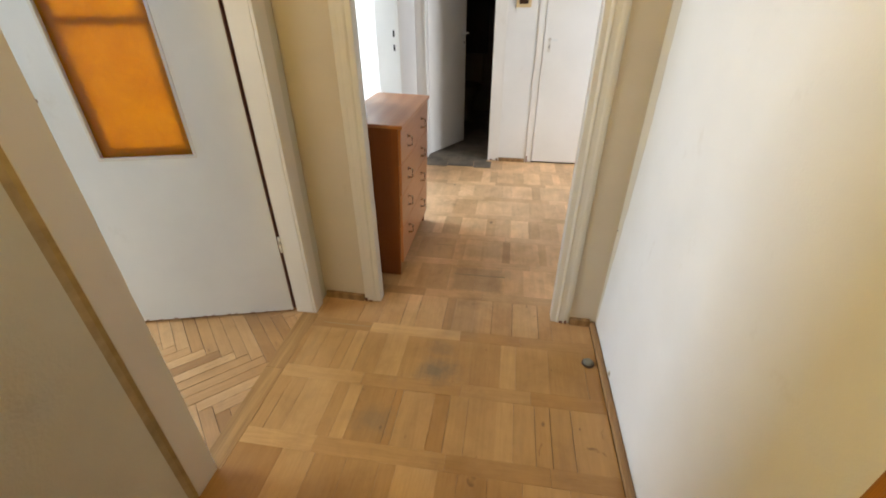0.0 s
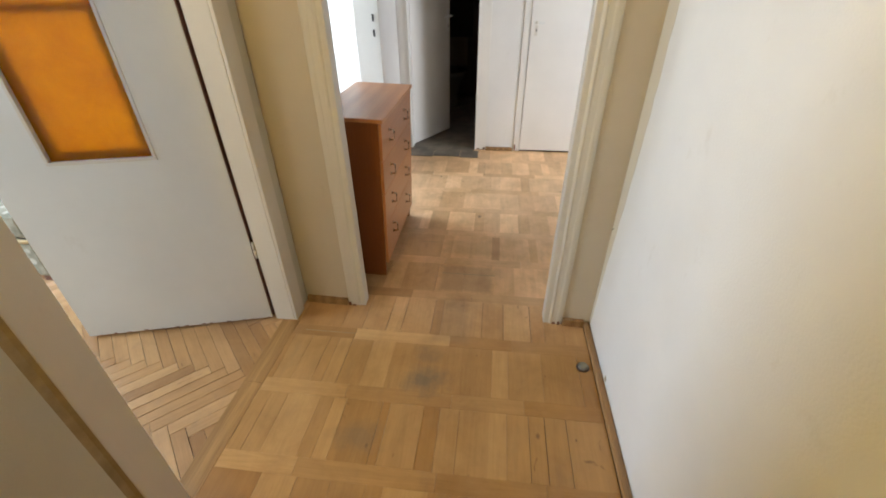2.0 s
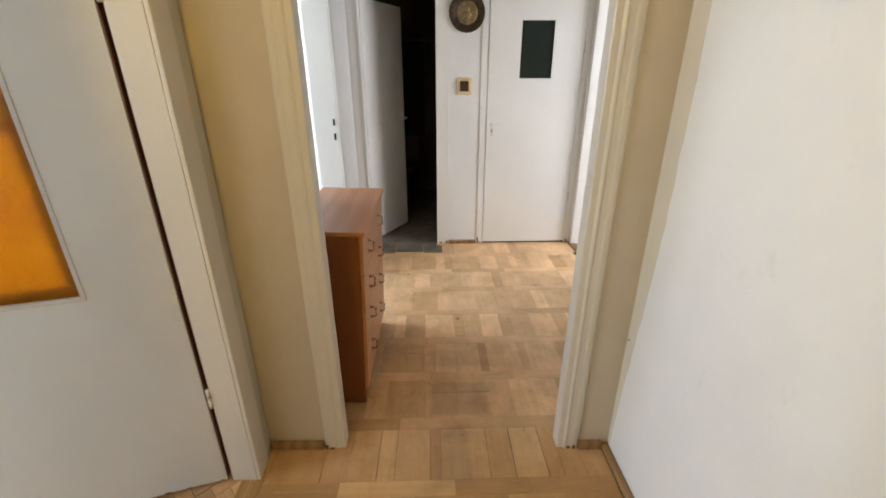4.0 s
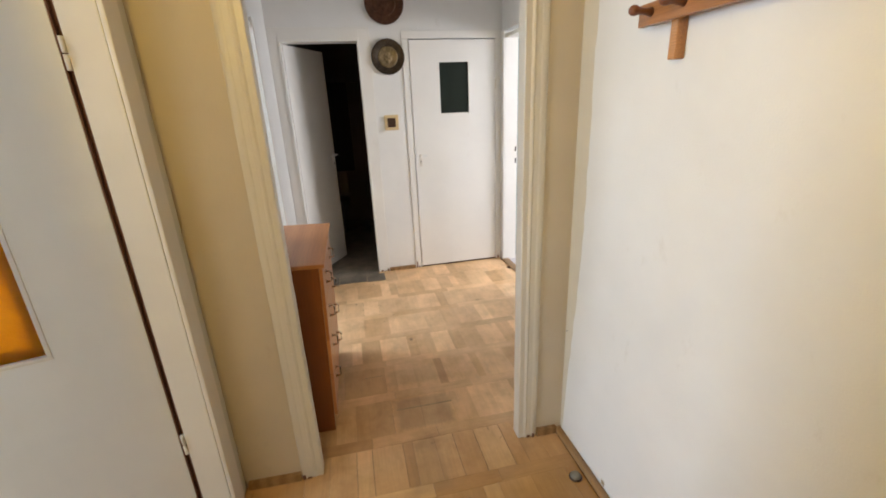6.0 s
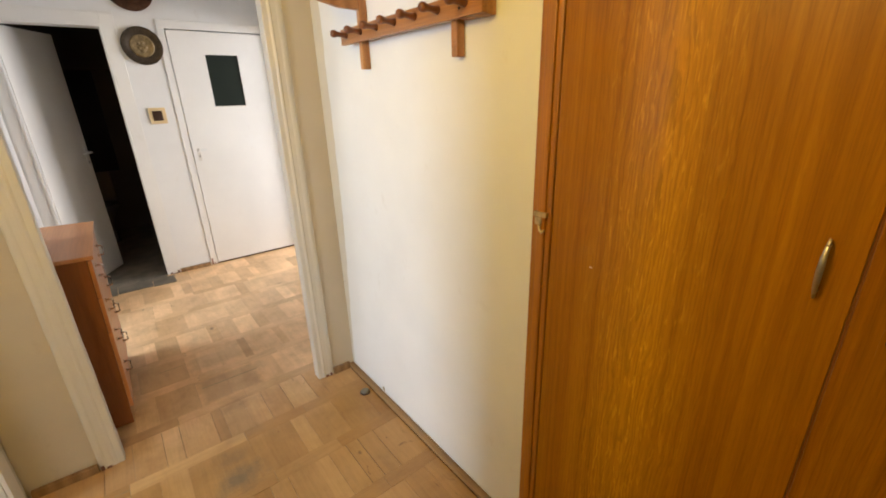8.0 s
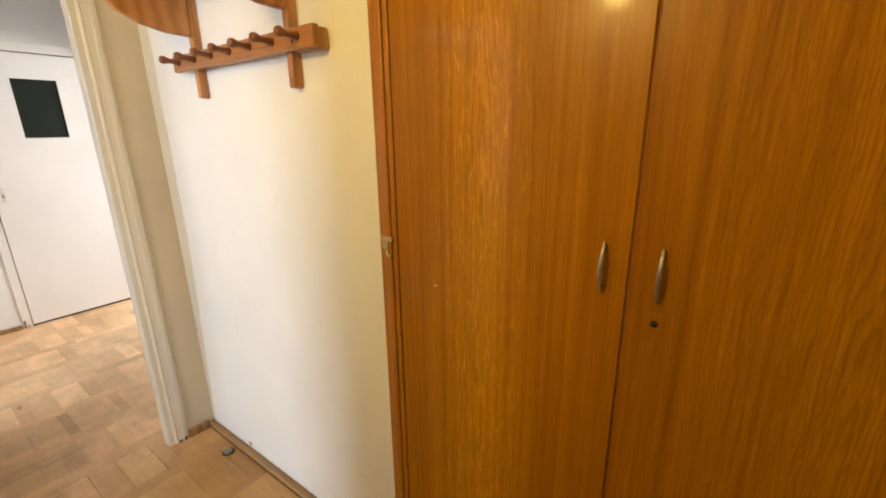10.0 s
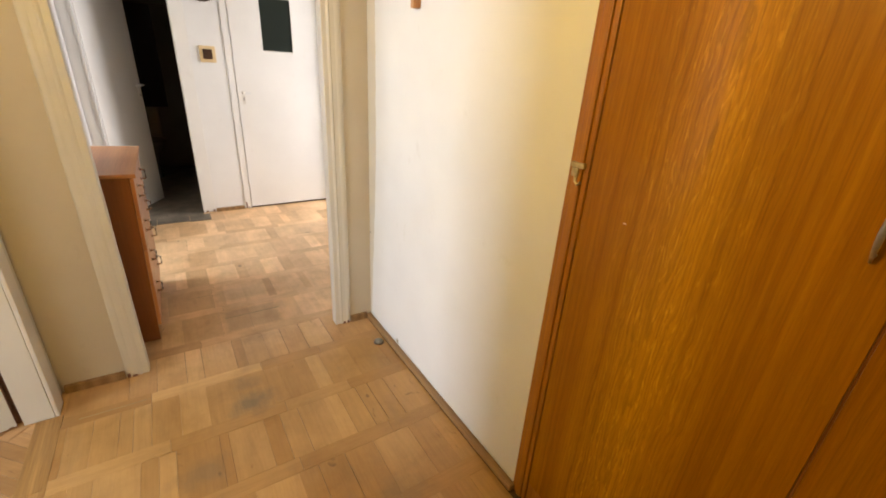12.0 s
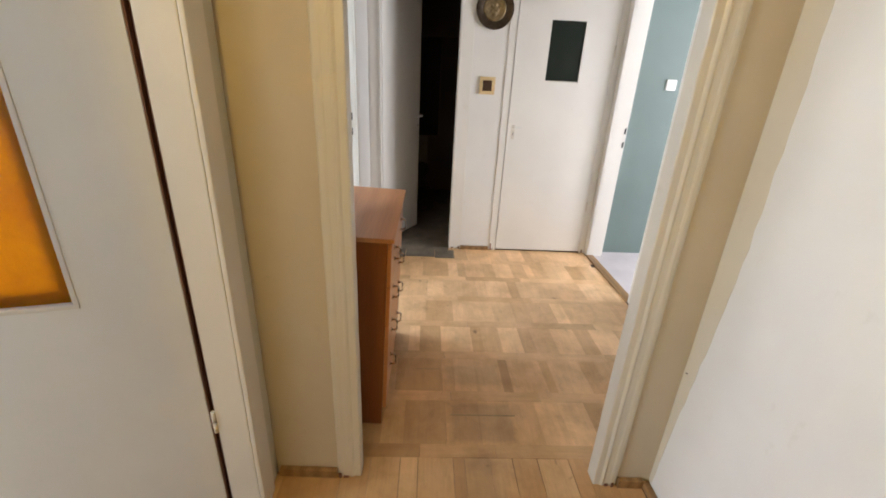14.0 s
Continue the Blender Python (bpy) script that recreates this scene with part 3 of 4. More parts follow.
walls("wall_teal_room_rest", [(1.585, 1.69, 1.48, 2.19, 0, H), (1.69, 4.1, 1.48, 1.6, 0, H), (3.95, 4.07, 1.6, 2.48, 0, H), (3.95, 4.07, 3.92, 4.56, 0, H), (3.95, 4.07, 2.48, 3.92, 0, 0.93), (3.95, 4.07, 2.48, 3.92, 2.27, H)])
struct("ceiling", B(-4.1, 4.1, -1.24, 6.7, H, H + 0.1), M_CEIL, "white painted ceiling", "ceiling")


def window_frame(name, x, y0, y1, z0, z1):
    """White painted window with two sashes in a wall that runs along y."""
    t = thing(name, pose(x, (y0 + y1) / 2, z0), "white painted two-sash window in the wall", "window", kind="structure")
    w, h = (y1 - y0) / 2, z1 - z0
    for s0, s1 in ((-w, 0.0), (0.0, w)):
        bm = bmesh.new()
        for b in ((s0, s1, 0, 0.06), (s0, s1, h - 0.06, h), (s0, s0 + 0.06, 0.06, h - 0.06), (s1 - 0.06, s1, 0.06, h - 0.06)):
            add_box(bm, -0.025, 0.025, *b)
        part("sash", bm, M_DOOR, t)
    return t


window_frame("window_1", -4.06, 0.53, 1.97, 0.84, 2.36)
window_frame("window_2", -3.58, 3.2, 4.54, 0.8, 2.32)
window_frame("window_3", 4.03, 2.48, 3.92, 0.93, 2.27)


# ---- door frames and doors ----
def frame_set(name, label, pieces, material=M_DOOR):
    t = thing(name, pose(0, 0, 0), label, "door frame", kind="structure")
    for n, *b in pieces:
        part(n, wobble(B(*b, bevel=0.003)) if n == "casing" and b[4] == 0 else B(*b, bevel=0.003), material, t)
    return t


# doorway to the room with the herringbone floor
frame_set("door_frame_left_room", "cream gloss-painted wooden door frame", [
    ("jamb", -0.59, -0.498, 1.215, 1.266, 0, 2.04),
    ("jamb", -0.59, -0.498, 2.09, 2.125, 0, 2.04),
    ("head", -0.59, -0.498, 1.215, 2.125, 2.04, 2.075),
    ("casing", -0.4975, -0.486, 1.17, 1.2655, 0, 2.04),
    ("casing", -0.4975, -0.484, 2.0905, 2.175, 0, 2.04),
    ("casing", -0.4975, -0.486, 1.17, 2.175, 2.0405, 2.12)], M_TRIM)
# brown strip painted in for the shadow line along the casing
struct("shade_strip_west", add_prism(bmesh.new(), [(-0.4979, 1.146), (-0.4979, 1.1698), (-0.4868, 1.1698), (-0.494, 1.162)], 0.0, 2.1), M_JOINT_AND_SHADE, "brown strip standing in for the shadow beside the door casing", "trim")

# passage through the partition
t = thing("door_frame_passage", pose(0, 0, 0), "cream gloss-painted stepped wooden frame without a door", "door frame", kind="structure")


def slanted(x0, x1, out, back, z0, z1):
    return add_prism(bmesh.new(), [(x0, cross(x0) - out), (x1, cross(x1) - out), (x1, cross(x1) + back), (x0, cross(x0) + back)], z0, z1, 0.003)


PROFILE = ((0.0, -0.05), (0.0, 0.003), (0.003, 0.006), (0.023, 0.006), (0.027, 0.0085), (0.031, 0.0105), (0.035, 0.0105), (0.039, 0.0085),
           (0.058, 0.0085), (0.062, 0.0095), (0.067, 0.01), (0.072, 0.0095), (0.08, 0.008), (0.086, 0.004), (0.086, -0.0005), (0.0325, -0.0005), (0.0325, -0.05))
for edge, way in ((-0.186, -1), (0.689, 1)):
    outline = [(edge + way * d, cross(edge + way * d) - out) for d, out in PROFILE]
    part("jamb", wobble(add_prism(bmesh.new(), outline, 0, 2.05)), M_TRIM, t, "moulded jamb with two worn ridges")
part("head", slanted(-0.2185, 0.7195, 0.006, 0.05, 2.0505, 2.08), M_TRIM, t)
part("casing", slanted(-0.272, 0.775, 0.016, -0.0065, 2.0805, 2.13), M_TRIM, t)

# cream band on the white wall beside the partition, wider towards the top
rl = random.Random(21)
band_edge = [(2.2055, 0.03), (2.2055, H)]
for k in range(50):
    z = H - (H - 0.03) * k / 49
    band_edge.append((2.2055 - min(0.085, 0.014 + 0.075 * z) + rl.uniform(-0.004, 0.004), z))
bm = bmesh.new()
outer, inner = ([bm.verts.new((x, y, z)) for y, z in band_edge] for x in (0.8991, 0.9005))
bm.faces.new(outer)
for k in range(len(band_edge)):
    j = (k + 1) % len(band_edge)
    bm.faces.new((outer[k], outer[j], inner[j], inner[k]))
bmesh.ops.recalc_face_normals(bm, faces=bm.faces)
struct("cream_band_east", bm, M_CREAM_BAND, "cream band with an uneven edge on the white wall", "paint")

frame_set("door_frame_bathroom", "white gloss-painted wooden door frame", [
    ("jamb", -0.372, -0.357, 4.525, 4.66, 0, 2.0), ("jamb", 0.232, 0.247, 4.525, 4.66, 0, 2.0), ("head", -0.372, 0.247, 4.525, 4.66, 2.0005, 2.0145),
    ("casing", -0.437, -0.3725, 4.533, 4.5365, 0, 2.09), ("casing", 0.2475, 0.335, 4.533, 4.5365, 0, 2.09), ("casing", -0.372, 0.247, 4.533, 4.5365, 2.016, 2.09),
    ("ledge", -0.437, 0.335, 4.5305, 4.5365, 2.0905, 2.103)])
frame_set("door_frame_closet", "white gloss-painted wooden door frame", [
    ("casing", 0.592, 0.6475, 4.5295, 4.5365, 0, 2.012), ("casing", 1.404, 1.455, 4.5295, 4.5365, 0, 2.012), ("casing", 0.592, 1.455, 4.5295, 4.5365, 2.0125, 2.075)])
frame_set("door_frame_teal_room", "white painted wooden door frame with strike slots", [
    ("jamb", 1.468, 1.59, 4.46, 4.4995, 0, 2.03), ("jamb", 1.468, 1.59, 3.6005, 3.63, 0, 2.03), ("head", 1.468, 1.59, 3.63, 4.46, 2.0, 2.03),
    ("casing", 1.455, 1.4675, 4.46, 4.535, 0, 2.06), ("casing", 1.455, 1.4675, 3.55, 3.63, 0, 2.06)])
frame_set("door_frame_far_room", "white painted wooden door frame with strike slots", [
    ("jamb", -0.61, -0.447, 3.9, 3.9295, 0, 2.03), ("jamb", -0.61, -0.447, 2.9305, 2.96, 0, 2.03), ("head", -0.61, -0.447, 2.96, 3.9, 2.0, 2.03),
    ("casing", -0.4465, -0.434, 3.9, 3.98, 0, 2.06), ("casing", -0.4465, -0.4405, 2.88, 2.96, 0, 2.06)])
for x, y, z in ((1.575, 4.4595, 1.075), (1.575, 4.4595, 0.97), (-0.474, 3.8995, 1.145), (-0.474, 3.8995, 1.05)):
    s = struct("strike_slot", B(x - 0.007, x + 0.007, y - 0.003, y + 0.002, z - 0.022, z + 0.022, bevel=0.002), M_BLACK, "small black strike slot in the door jamb", "strike plate")


def leaf_with_hole(w, h, t, hole=None):
    """A flush door leaf: x along the leaf from the hinge, y its thickness."""
    bm = bmesh.new()
    if not hole:
        return add_box(bm, 0, w, 0, t, 0, h, bevel=0.002)
    x0, x1, z0, z1 = hole
    for b in ((0, x0, 0, h), (x1, w, 0, h), (x0, x1, 0, z0), (x0, x1, z1, h)):
        add_box(bm, b[0], b[1], 0, t, b[2], b[3])
    bmesh.ops.remove_doubles(bm, verts=bm.verts, dist=1e-5)
    return bm


def lever(parent, x, z, side, direction, t, material=M_CHROME):
    """Handle plate with a keyhole and a lever."""
    y0, y1 = (-0.004, 0.0) if side < 0 else (t, t + 0.004)
    p = part("handle_plate", B(x - 0.017, x + 0.017, y0, y1, z - 0.13, z + 0.055, bevel=0.0015), material, parent, "worn metal handle plate")
    yo = y0 - 0.045 if side < 0 else y1 + 0.045
    bm = bmesh.new()
    add_tube(bm, [(x, (y0 + y1) / 2, z), (x, yo, z), (x + direction * 0.02, yo, z), (x + direction * 0.11, yo, z - 0.004)], 0.008)
    part("lever", bm, material, parent, "metal lever handle")
    yk = y0 - 0.001 if side < 0 else y1 + 0.001
    part("keyhole", B(x - 0.004, x + 0.004, min(yk, y0), max(yk, y0), z - 0.095, z - 0.075), M_BLACK, p)


# glazed door, standing open into the left room (x runs from the hinge along the leaf)
gd = thing("door_1", Matrix.Translation((-0.607, 2.087, 0.012)) @ Matrix(((-0.963, -0.269, 0, 0), (-0.269, 0.963, 0, 0), (0, 0, 1, 0), (0, 0, 0, 1))),
           "white painted flush door with amber glass, standing open", "door", kind="structure")
T, HOLE = 0.04, (0.226, 0.597, 0.812, 1.83)
part("leaf", leaf_with_hole(0.808, 2.0, T, HOLE), M_DOOR_OLD, gd)
part("pane", B(HOLE[0], HOLE[1], 0.016, 0.021, HOLE[2], HOLE[3]), M_AMBER, gd, "textured amber glass pane")
for n, b in (("glazing_bead", (HOLE[0], HOLE[1], HOLE[2], HOLE[2] + 0.012)), ("glazing_bead", (HOLE[0], HOLE[1], HOLE[3] - 0.012, HOLE[3])),
             ("glazing_bead", (HOLE[0], HOLE[0] + 0.012, HOLE[2] + 0.012, HOLE[3] - 0.012)), ("glazing_bead", (HOLE[1] - 0.012, HOLE[1], HOLE[2] + 0.012, HOLE[3] - 0.012))):
    part(n, B(b[0], b[1], -0.003, 0.0155, b[2], b[3], bevel=0.002), M_TRIM, gd)
# battens added behind the pane to block light and darken its border and bar
for b in ((HOLE[0], HOLE[1], HOLE[2], HOLE[2] + 0.045), (HOLE[0], HOLE[1], 1.29, 1.315), (HOLE[0], HOLE[0] + 0.04, HOLE[2] + 0.045, 1.29), (HOLE[1] - 0.05, HOLE[1], HOLE[2] + 0.045, 1.29),
          (HOLE[0], HOLE[0] + 0.04, 1.315, HOLE[3]), (HOLE[1] - 0.05, HOLE[1], 1.315, HOLE[3])):
    part("back_batten", B(b[0], b[1], 0.024, 0.034, b[2], b[3]), M_RAWWOOD, gd, "added batten behind the glass that darkens its border")
lever(gd, 0.789, 1.06, -1, -1, T, M_NICKEL)
for z in (0.385, 1.62):
    bm = bmesh.new()
    add_tube(bm, [(-0.012, -0.001, z - 0.04), (-0.012, -0.001, z - 0.002)], 0.0065)
    add_tube(bm, [(-0.012, -0.001, z + 0.002), (-0.012, -0.001, z + 0.04)], 0.0065)
    part("hinge", bm, M_TRIM, gd, "paint-covered barrel hinge")
part("hinge_edge", B(-0.004, -0.0005, 0.004, T - 0.004, 0.01, 1.99), M_RAWWOOD, gd, "unpainted brown hinge edge")
struct("door_rebate", B(-0.645, -0.595, 2.118, 2.17, 0, 2.04), M_RAWWOOD, "unpainted brown rebate behind the door hinge", "trim")

# chips along the foot of the leaf
rc = random.Random(3)
for k in range(13):
    x, w, h = 0.02 + 0.06 * k + rc.uniform(-0.02, 0.02), rc.uniform(0.004, 0.02), rc.uniform(0.002, 0.007)
    part("paint_chip", B(x, x + w, -0.0006, 0.002, 0.0002, h), M_RAWWOOD, gd, "bare brown chip in the paint")

# bathroom door, ajar into the dark bathroom
bd = thing("door_2", Matrix.Translation((-0.352, 4.614, 0.012)) @ pose(0, 0, 0, 0, 0, 61), "white painted flush door standing ajar", "door", kind="structure")
part("leaf", leaf_with_hole(0.585, 1.985, 0.038), M_DOOR, bd)
lever(bd, 0.552, 1.06, -1, -1, 0.038, M_WHITEPL)

# closet door, closed
cd = thing("door_3", pose(0.65, 4.5255, 0.014), "white painted closed flush door with a small dark window", "door", kind="structure")
CH = (0.251, 0.507, 1.396, 1.816)
part("leaf", leaf_with_hole(0.75, 1.99, 0.038, CH), M_DOOR, cd)
part("pane", B(CH[0], CH[1], 0.012, 0.017, CH[2], CH[3]), M_DARKGLASS, cd, "dark glass pane")
part("putty", B(CH[0], CH[1], 0.004, 0.0115, CH[2], CH[2] + 0.008, bevel=0.002), M_TRIM, cd, "rough putty bead under the glass")
part("keyhole_plate", B(0.034, 0.058, -0.002, 0.0, 0.955, 1.03, bevel=0.001), M_TRIM, cd, "overpainted keyhole plate")
part("keyhole", B(0.043, 0.049, -0.0028, -0.002, 0.985, 1.008), M_BLACK, cd)
part("lever_boss", add_lathe(bmesh.new(), [(0.0, 0.007), (0.006, 0.0065), (0.009, 0.004), (0.013, 0.002), (0.014, 0.0)], Matrix.Translation((0.046, 0.0, 1.05)) @ pose(0, 0, 0, 90, 0, 0), 16), M_TRIM, cd, "overpainted stump of a lever")
part("paint_smear", B(0.062, 0.11, -0.0008, 0.0, 1.037, 1.056, bevel=0.0004), M_DOOR_OLD, cd, "yellowed paint smear")
for z in (0.42, 1.63):
    bm = bmesh.new()
    add_tube(bm, [(0.753, -0.003, z - 0.04), (0.753, -0.003, z + 0.04)], 0.007)
    part("hinge", bm, M_TRIM, cd)

# white door on the back wall of the sunlit far room
fd = thing("door_4", pose(-1.75, 5.155, 0.01), "white painted door in the sunlit room", "door", kind="structure")
part("leaf", leaf_with_hole(0.8, 2.0, 0.04), M_DOOR, fd)
part("casing", B(0.802, 0.87, -0.008, 0.044, 0, 2.03, bevel=0.003), M_DOOR, fd)
lever(fd, 0.7, 1.06, -1, -1, 0.04, M_WHITEPL)

# paint knocked off the feet of the door frames
for x, y, w, h in ((0.604, 4.529, 0.012, 0.06), (0.622, 4.529, 0.006, 0.02), (0.262, 4.5325, 0.02, 0.014), (0.318, 4.5325, 0.014, 0.022), (1.43, 4.529, 0.014, 0.03), (-0.24, 2.2225, 0.018, 0.01), (-0.262, 2.2235, 0.012, 0.022), (0.735, 2.1975, 0.014, 0.012), (0.757, 2.1938, 0.01, 0.02)):
    struct("paint_chip", add_prism(bmesh.new(), [(x - w / 2, y - 0.0008), (x + w / 2, y - 0.0008), (x + w / 2, y + 0.002), (x - w / 2, y + 0.002)], 0.001, h), M_RAWWOOD, "bare brown wood where the paint is chipped off", "chip")

# ---- skirtings, thresholds ----
bm = bmesh.new()
add_box(bm, 0.872, 0.8995, 0.93, cross(0.9) - 0.001, 0.0, 0.026, bevel=0.007)
struct("baseboard_east", bm, M_SKIRT, "narrow worn wooden skirting strip", "skirting")
struct("baseboard_partition_west", slanted(-0.484, -0.274, 0.02, -0.0005, 0, 0.036), M_SKIRT, "narrow worn wooden skirting strip", "skirting")
struct("baseboard_partition_east", slanted(0.777, 0.871, 0.02, -0.0005, 0, 0.038), M_SKIRT, "narrow worn wooden skirting strip", "skirting")
struct("baseboard_hall_north", B(0.336, 0.582, 4.512, 4.5365, 0, 0.032, bevel=0.005), M_SKIRT, "narrow worn wooden skirting strip", "skirting")
struct("baseboard_west", B(-0.4975, -0.488, -1.1, 1.148, 0, 0.03, bevel=0.006), M_SKIRT, "narrow worn wooden skirting strip", "skirting")
struct("baseboard_hall_east", B(1.448, 1.4695, 2.2, 3.545, 0, 0.03, bevel=0.006), M_SKIRT, "narrow worn wooden skirting strip", "skirting")
struct("threshold_teal_room", B(1.447, 1.512, 3.632, 4.458, -0.004, 0.012, bevel=0.005), M_SKIRT, "worn brown wooden threshold", "threshold")

# ---- floors ----
struct("floor_slab", B(-0.62, 1.6, -1.24, 4.6, -0.12, -0.006), M_JOINT, "dark bedding under the parquet", "floor")
struct("floor_left_room_slab", B(-4.1, -0.62, -1.0, 2.88, -0.12, -0.006), M_JOINT, "dark bedding under the herringbone parquet", "floor")
struct("floor_far_room", B(-3.62, -0.45, 2.88, 5.32, -0.12, -0.002), M_NEUTRAL_FLOOR, "made-up grey floor of the sunlit room, toned for neutral bounce light", "floor")
struct("floor_bath", B(-0.45, 0.7, 4.6, 6.7, -0.12, 0.002), M_SLATE, "grey bathroom floor", "floor")
struct("floor_closet", B(0.7, 1.6, 4.6, 5.3, -0.12, -0.002), M_SLATE, "closet floor", "floor")
struct("floor_teal_room", add_box(B(1.6, 4.1, 1.5, 4.66, -0.12, 0.002), 1.5125, 1.6, 3.632, 4.458, -0.005, 0.002), M_LILAC, "pale lilac tiled floor", "floor")

# grey tiles that run out of the bathroom over the parquet
gm = thing("bathroom_threshold_tiles", pose(0, 0, 0), "worn grey slate-look floor tiles at the bathroom door", "floor tiles", kind="structure")
for x0, x1, y0, y1 in ((-0.44, -0.14, 4.31, 4.47), (-0.137, 0.105, 4.325, 4.47), (0.108, 0.272, 4.305, 4.4725), (-0.44, -0.2, 4.473, 4.515), (-0.197, 0.225, 4.473, 4.515), (-0.355, -0.06, 4.518, 4.598), (-0.057, 0.229, 4.518, 4.598)):
    part("tile", B(x0, x1, y0, y1, 0.0, 0.007, bevel=0.002), M_SLATE, gm)

# ---- wardrobe ----
wd = thing("wardrobe", pose(0.896, 0.94, 0), "orange-brown veneered built-in wardrobe with two doors", "wardrobe")
# local: x into the wardrobe, -y along its front
WH = 2.3
part("body", B(0.03, 0.56, -1.235, -0.012, 0.0, WH), M_VENEER_EDGE, wd)
part("stile", B(0.0, 0.0295, -0.06, 0.0, 0.0, WH, bevel=0.004), M_VENEER_EDGE, wd, "moulded wooden side stile")
part("moulding", B(-0.006, 0.001, -0.045, -0.018, 0.0, WH, bevel=0.0045), M_VENEER_EDGE, wd)
part("stile", B(0.0, 0.0295, -1.245, -1.185, 0.0, WH, bevel=0.004), M_VENEER_EDGE, wd)
part("plinth", B(0.008, 0.0295, -1.1845, -0.0605, 0.0, 0.085), M_VENEER_EDGE, wd, "dark recessed plinth")
part("head_rail", B(0.002, 0.0295, -1.1845, -0.0605, 2.2, WH, bevel=0.003), M_VENEER_EDGE, wd)
for y0, y1, hy in ((-0.6175, -0.0625, -0.574), (-1.182, -0.6216, -0.671)):
    d = part("door", B(0.002, 0.0285, y0, y1, 0.09, 2.195, bevel=0.0025), M_VENEER if hy > -0.6 else M_VENEER_RED_SHADED, wd, "glossy orange-brown veneered door")
    bm = add_lathe(bmesh.new(), [(0.0, -0.05), (0.002, -0.049), (0.0032, -0.036), (0.0043, -0.018), (0.0048, 0.0), (0.0043, 0.018), (0.0032, 0.036), (0.002, 0.049), (0.0, 0.05)], Matrix.Translation((-0.019, hy, 1.188)) @ Matrix.Diagonal((0.6, 1, 1, 1)), 14)
    for v in bm.verts:
        v.co.x += 5.0 * (v.co.z - 1.188) ** 2
    for z in (1.15, 1.226):
        add_tube(bm, [(0.003, hy, z), (-0.0135, hy, z)], 0.003, 8)
    part("handle", bm, M_NICKEL, d, "slim bowed spindle-shaped metal handle")
    if hy < -0.6:
        part("keyhole_plate", B(0.0005, 0.0025, hy - 0.016, hy + 0.012, 1.072, 1.117, bevel=0.001), M_VENEER_RED_SHADED, d)
        part("keyhole", add_lathe(bmesh.new(), [(0.0, 0.0012), (0.0065, 0.001), (0.0065, -0.001)], Matrix.Translation((0.0005, hy, 1.097)) @ pose(0, 0, 0, 0, -90, 0), 12), M_BLACK, d)
    else:
        part("scratch", B(0.0012, 0.0024, -0.184, -0.177, 1.064, 1.067), M_PLASTIC, d, "small pale chip in the lacquer")
# dark strip painted in for the shade between the two doors
part("gap_shade_strip", B(0.006, 0.029, -0.6214, -0.6177, 0.092, 2.19), M_GAP_SHADE, wd, "dark strip standing in for the shade between the doors")
la = part("latch", B(-0.0115, 0.0, -0.052, -0.012, 1.16, 1.173, bevel=0.003), M_PALEBRASS, wd, "small worn brass hook latch")
bm = bmesh.new()
add_box(bm, -0.0095, -0.0005, -0.036, -0.016, 1.138, 1.1595, bevel=0.002)
add_tube(bm, [(-0.008, -0.03, 1.14), (-0.012, -0.034, 1.128), (-0.012, -0.041, 1.121), (-0.01, -0.048, 1.128)], 0.0035)
part("hook", bm, M_PALEBRASS, la)

# ---- coat rack with hat shelf ----
cr = thing("coat_rack", pose(0.927, 1.466, 1.481), "varnished pine wall coat rack with seven pegs and a hat shelf", "coat rack")
# local: -x out of the wall, y along it
for y in (0.268, -0.253):
    p = part("upright", B(-0.058, -0.0278, y - 0.012, y + 0.012, 0.07, 0.62, bevel=0.004), M_RACK, cr)
    bm = bmesh.new()
    outline = [(-0.0585, 0.26), (-0.13, 0.262), (-0.2, 0.277), (-0.26, 0.305), (-0.3, 0.345), (-0.3, 0.385), (-0.0585, 0.385)]
    lo = [bm.verts.new((x, y - 0.012, z)) for x, z in outline]
    hi = [bm.verts.new((x, y + 0.012, z)) for x, z in outline]
    n = len(outline)
    fs = [bm.faces.new(lo), bm.faces.new(hi[::-1])] + [bm.faces.new((lo[i], hi[i], hi[(i + 1) % n], lo[(i + 1) % n])) for i in range(n)]
    bmesh.ops.recalc_face_normals(bm, faces=fs)
    bmesh.ops.bevel(bm, geom=list(bm.edges), offset=0.003, segments=1, affect="EDGES")
    part("bracket", bm, M_RACK, cr, "curved wooden shelf bracket")
for k in range(5):
    part("shelf_slat", B(-0.298 + k * 0.049, -0.262 + k * 0.049, -0.375, 0.385, 0.3855, 0.4, bevel=0.003), M_RACK, cr)
rail = part("rail", B(-0.078, -0.0585, -0.385, 0.378, 0.157, 0.209, bevel=0.003), M_RACK, cr)
part("rail_backing", B(-0.0575, -0.03, -0.384, -0.283, 0.155, 0.205, bevel=0.003), M_RACK, cr)
for k in range(7):
    y = 0.33 - k * 0.1085
    bm = add_lathe(bmesh.new(), [(0.0, 0.0), (0.011, 0.0), (0.0088, 0.012), (0.0078, 0.026), (0.0095, 0.038), (0.0125, 0.046), (0.0125, 0.053), (0.009, 0.059), (0.0, 0.06)], Matrix.Translation((-0.078, y, 0.186)) @ pose(0, 0, 0, 0, -86, 0), 14)
    part("peg", bm, M_PEG, cr, "dark turned wooden peg")
part("screw_hole", add_lathe(bmesh.new(), [(0.0, 0.0006), (0.0035, 0.0005), (0.0035, -0.001)], Matrix.Translation((-0.0785, -0.3, 0.178)) @ pose(0, 0, 0, 0, -90, 0), 10), M_BLACK, cr)

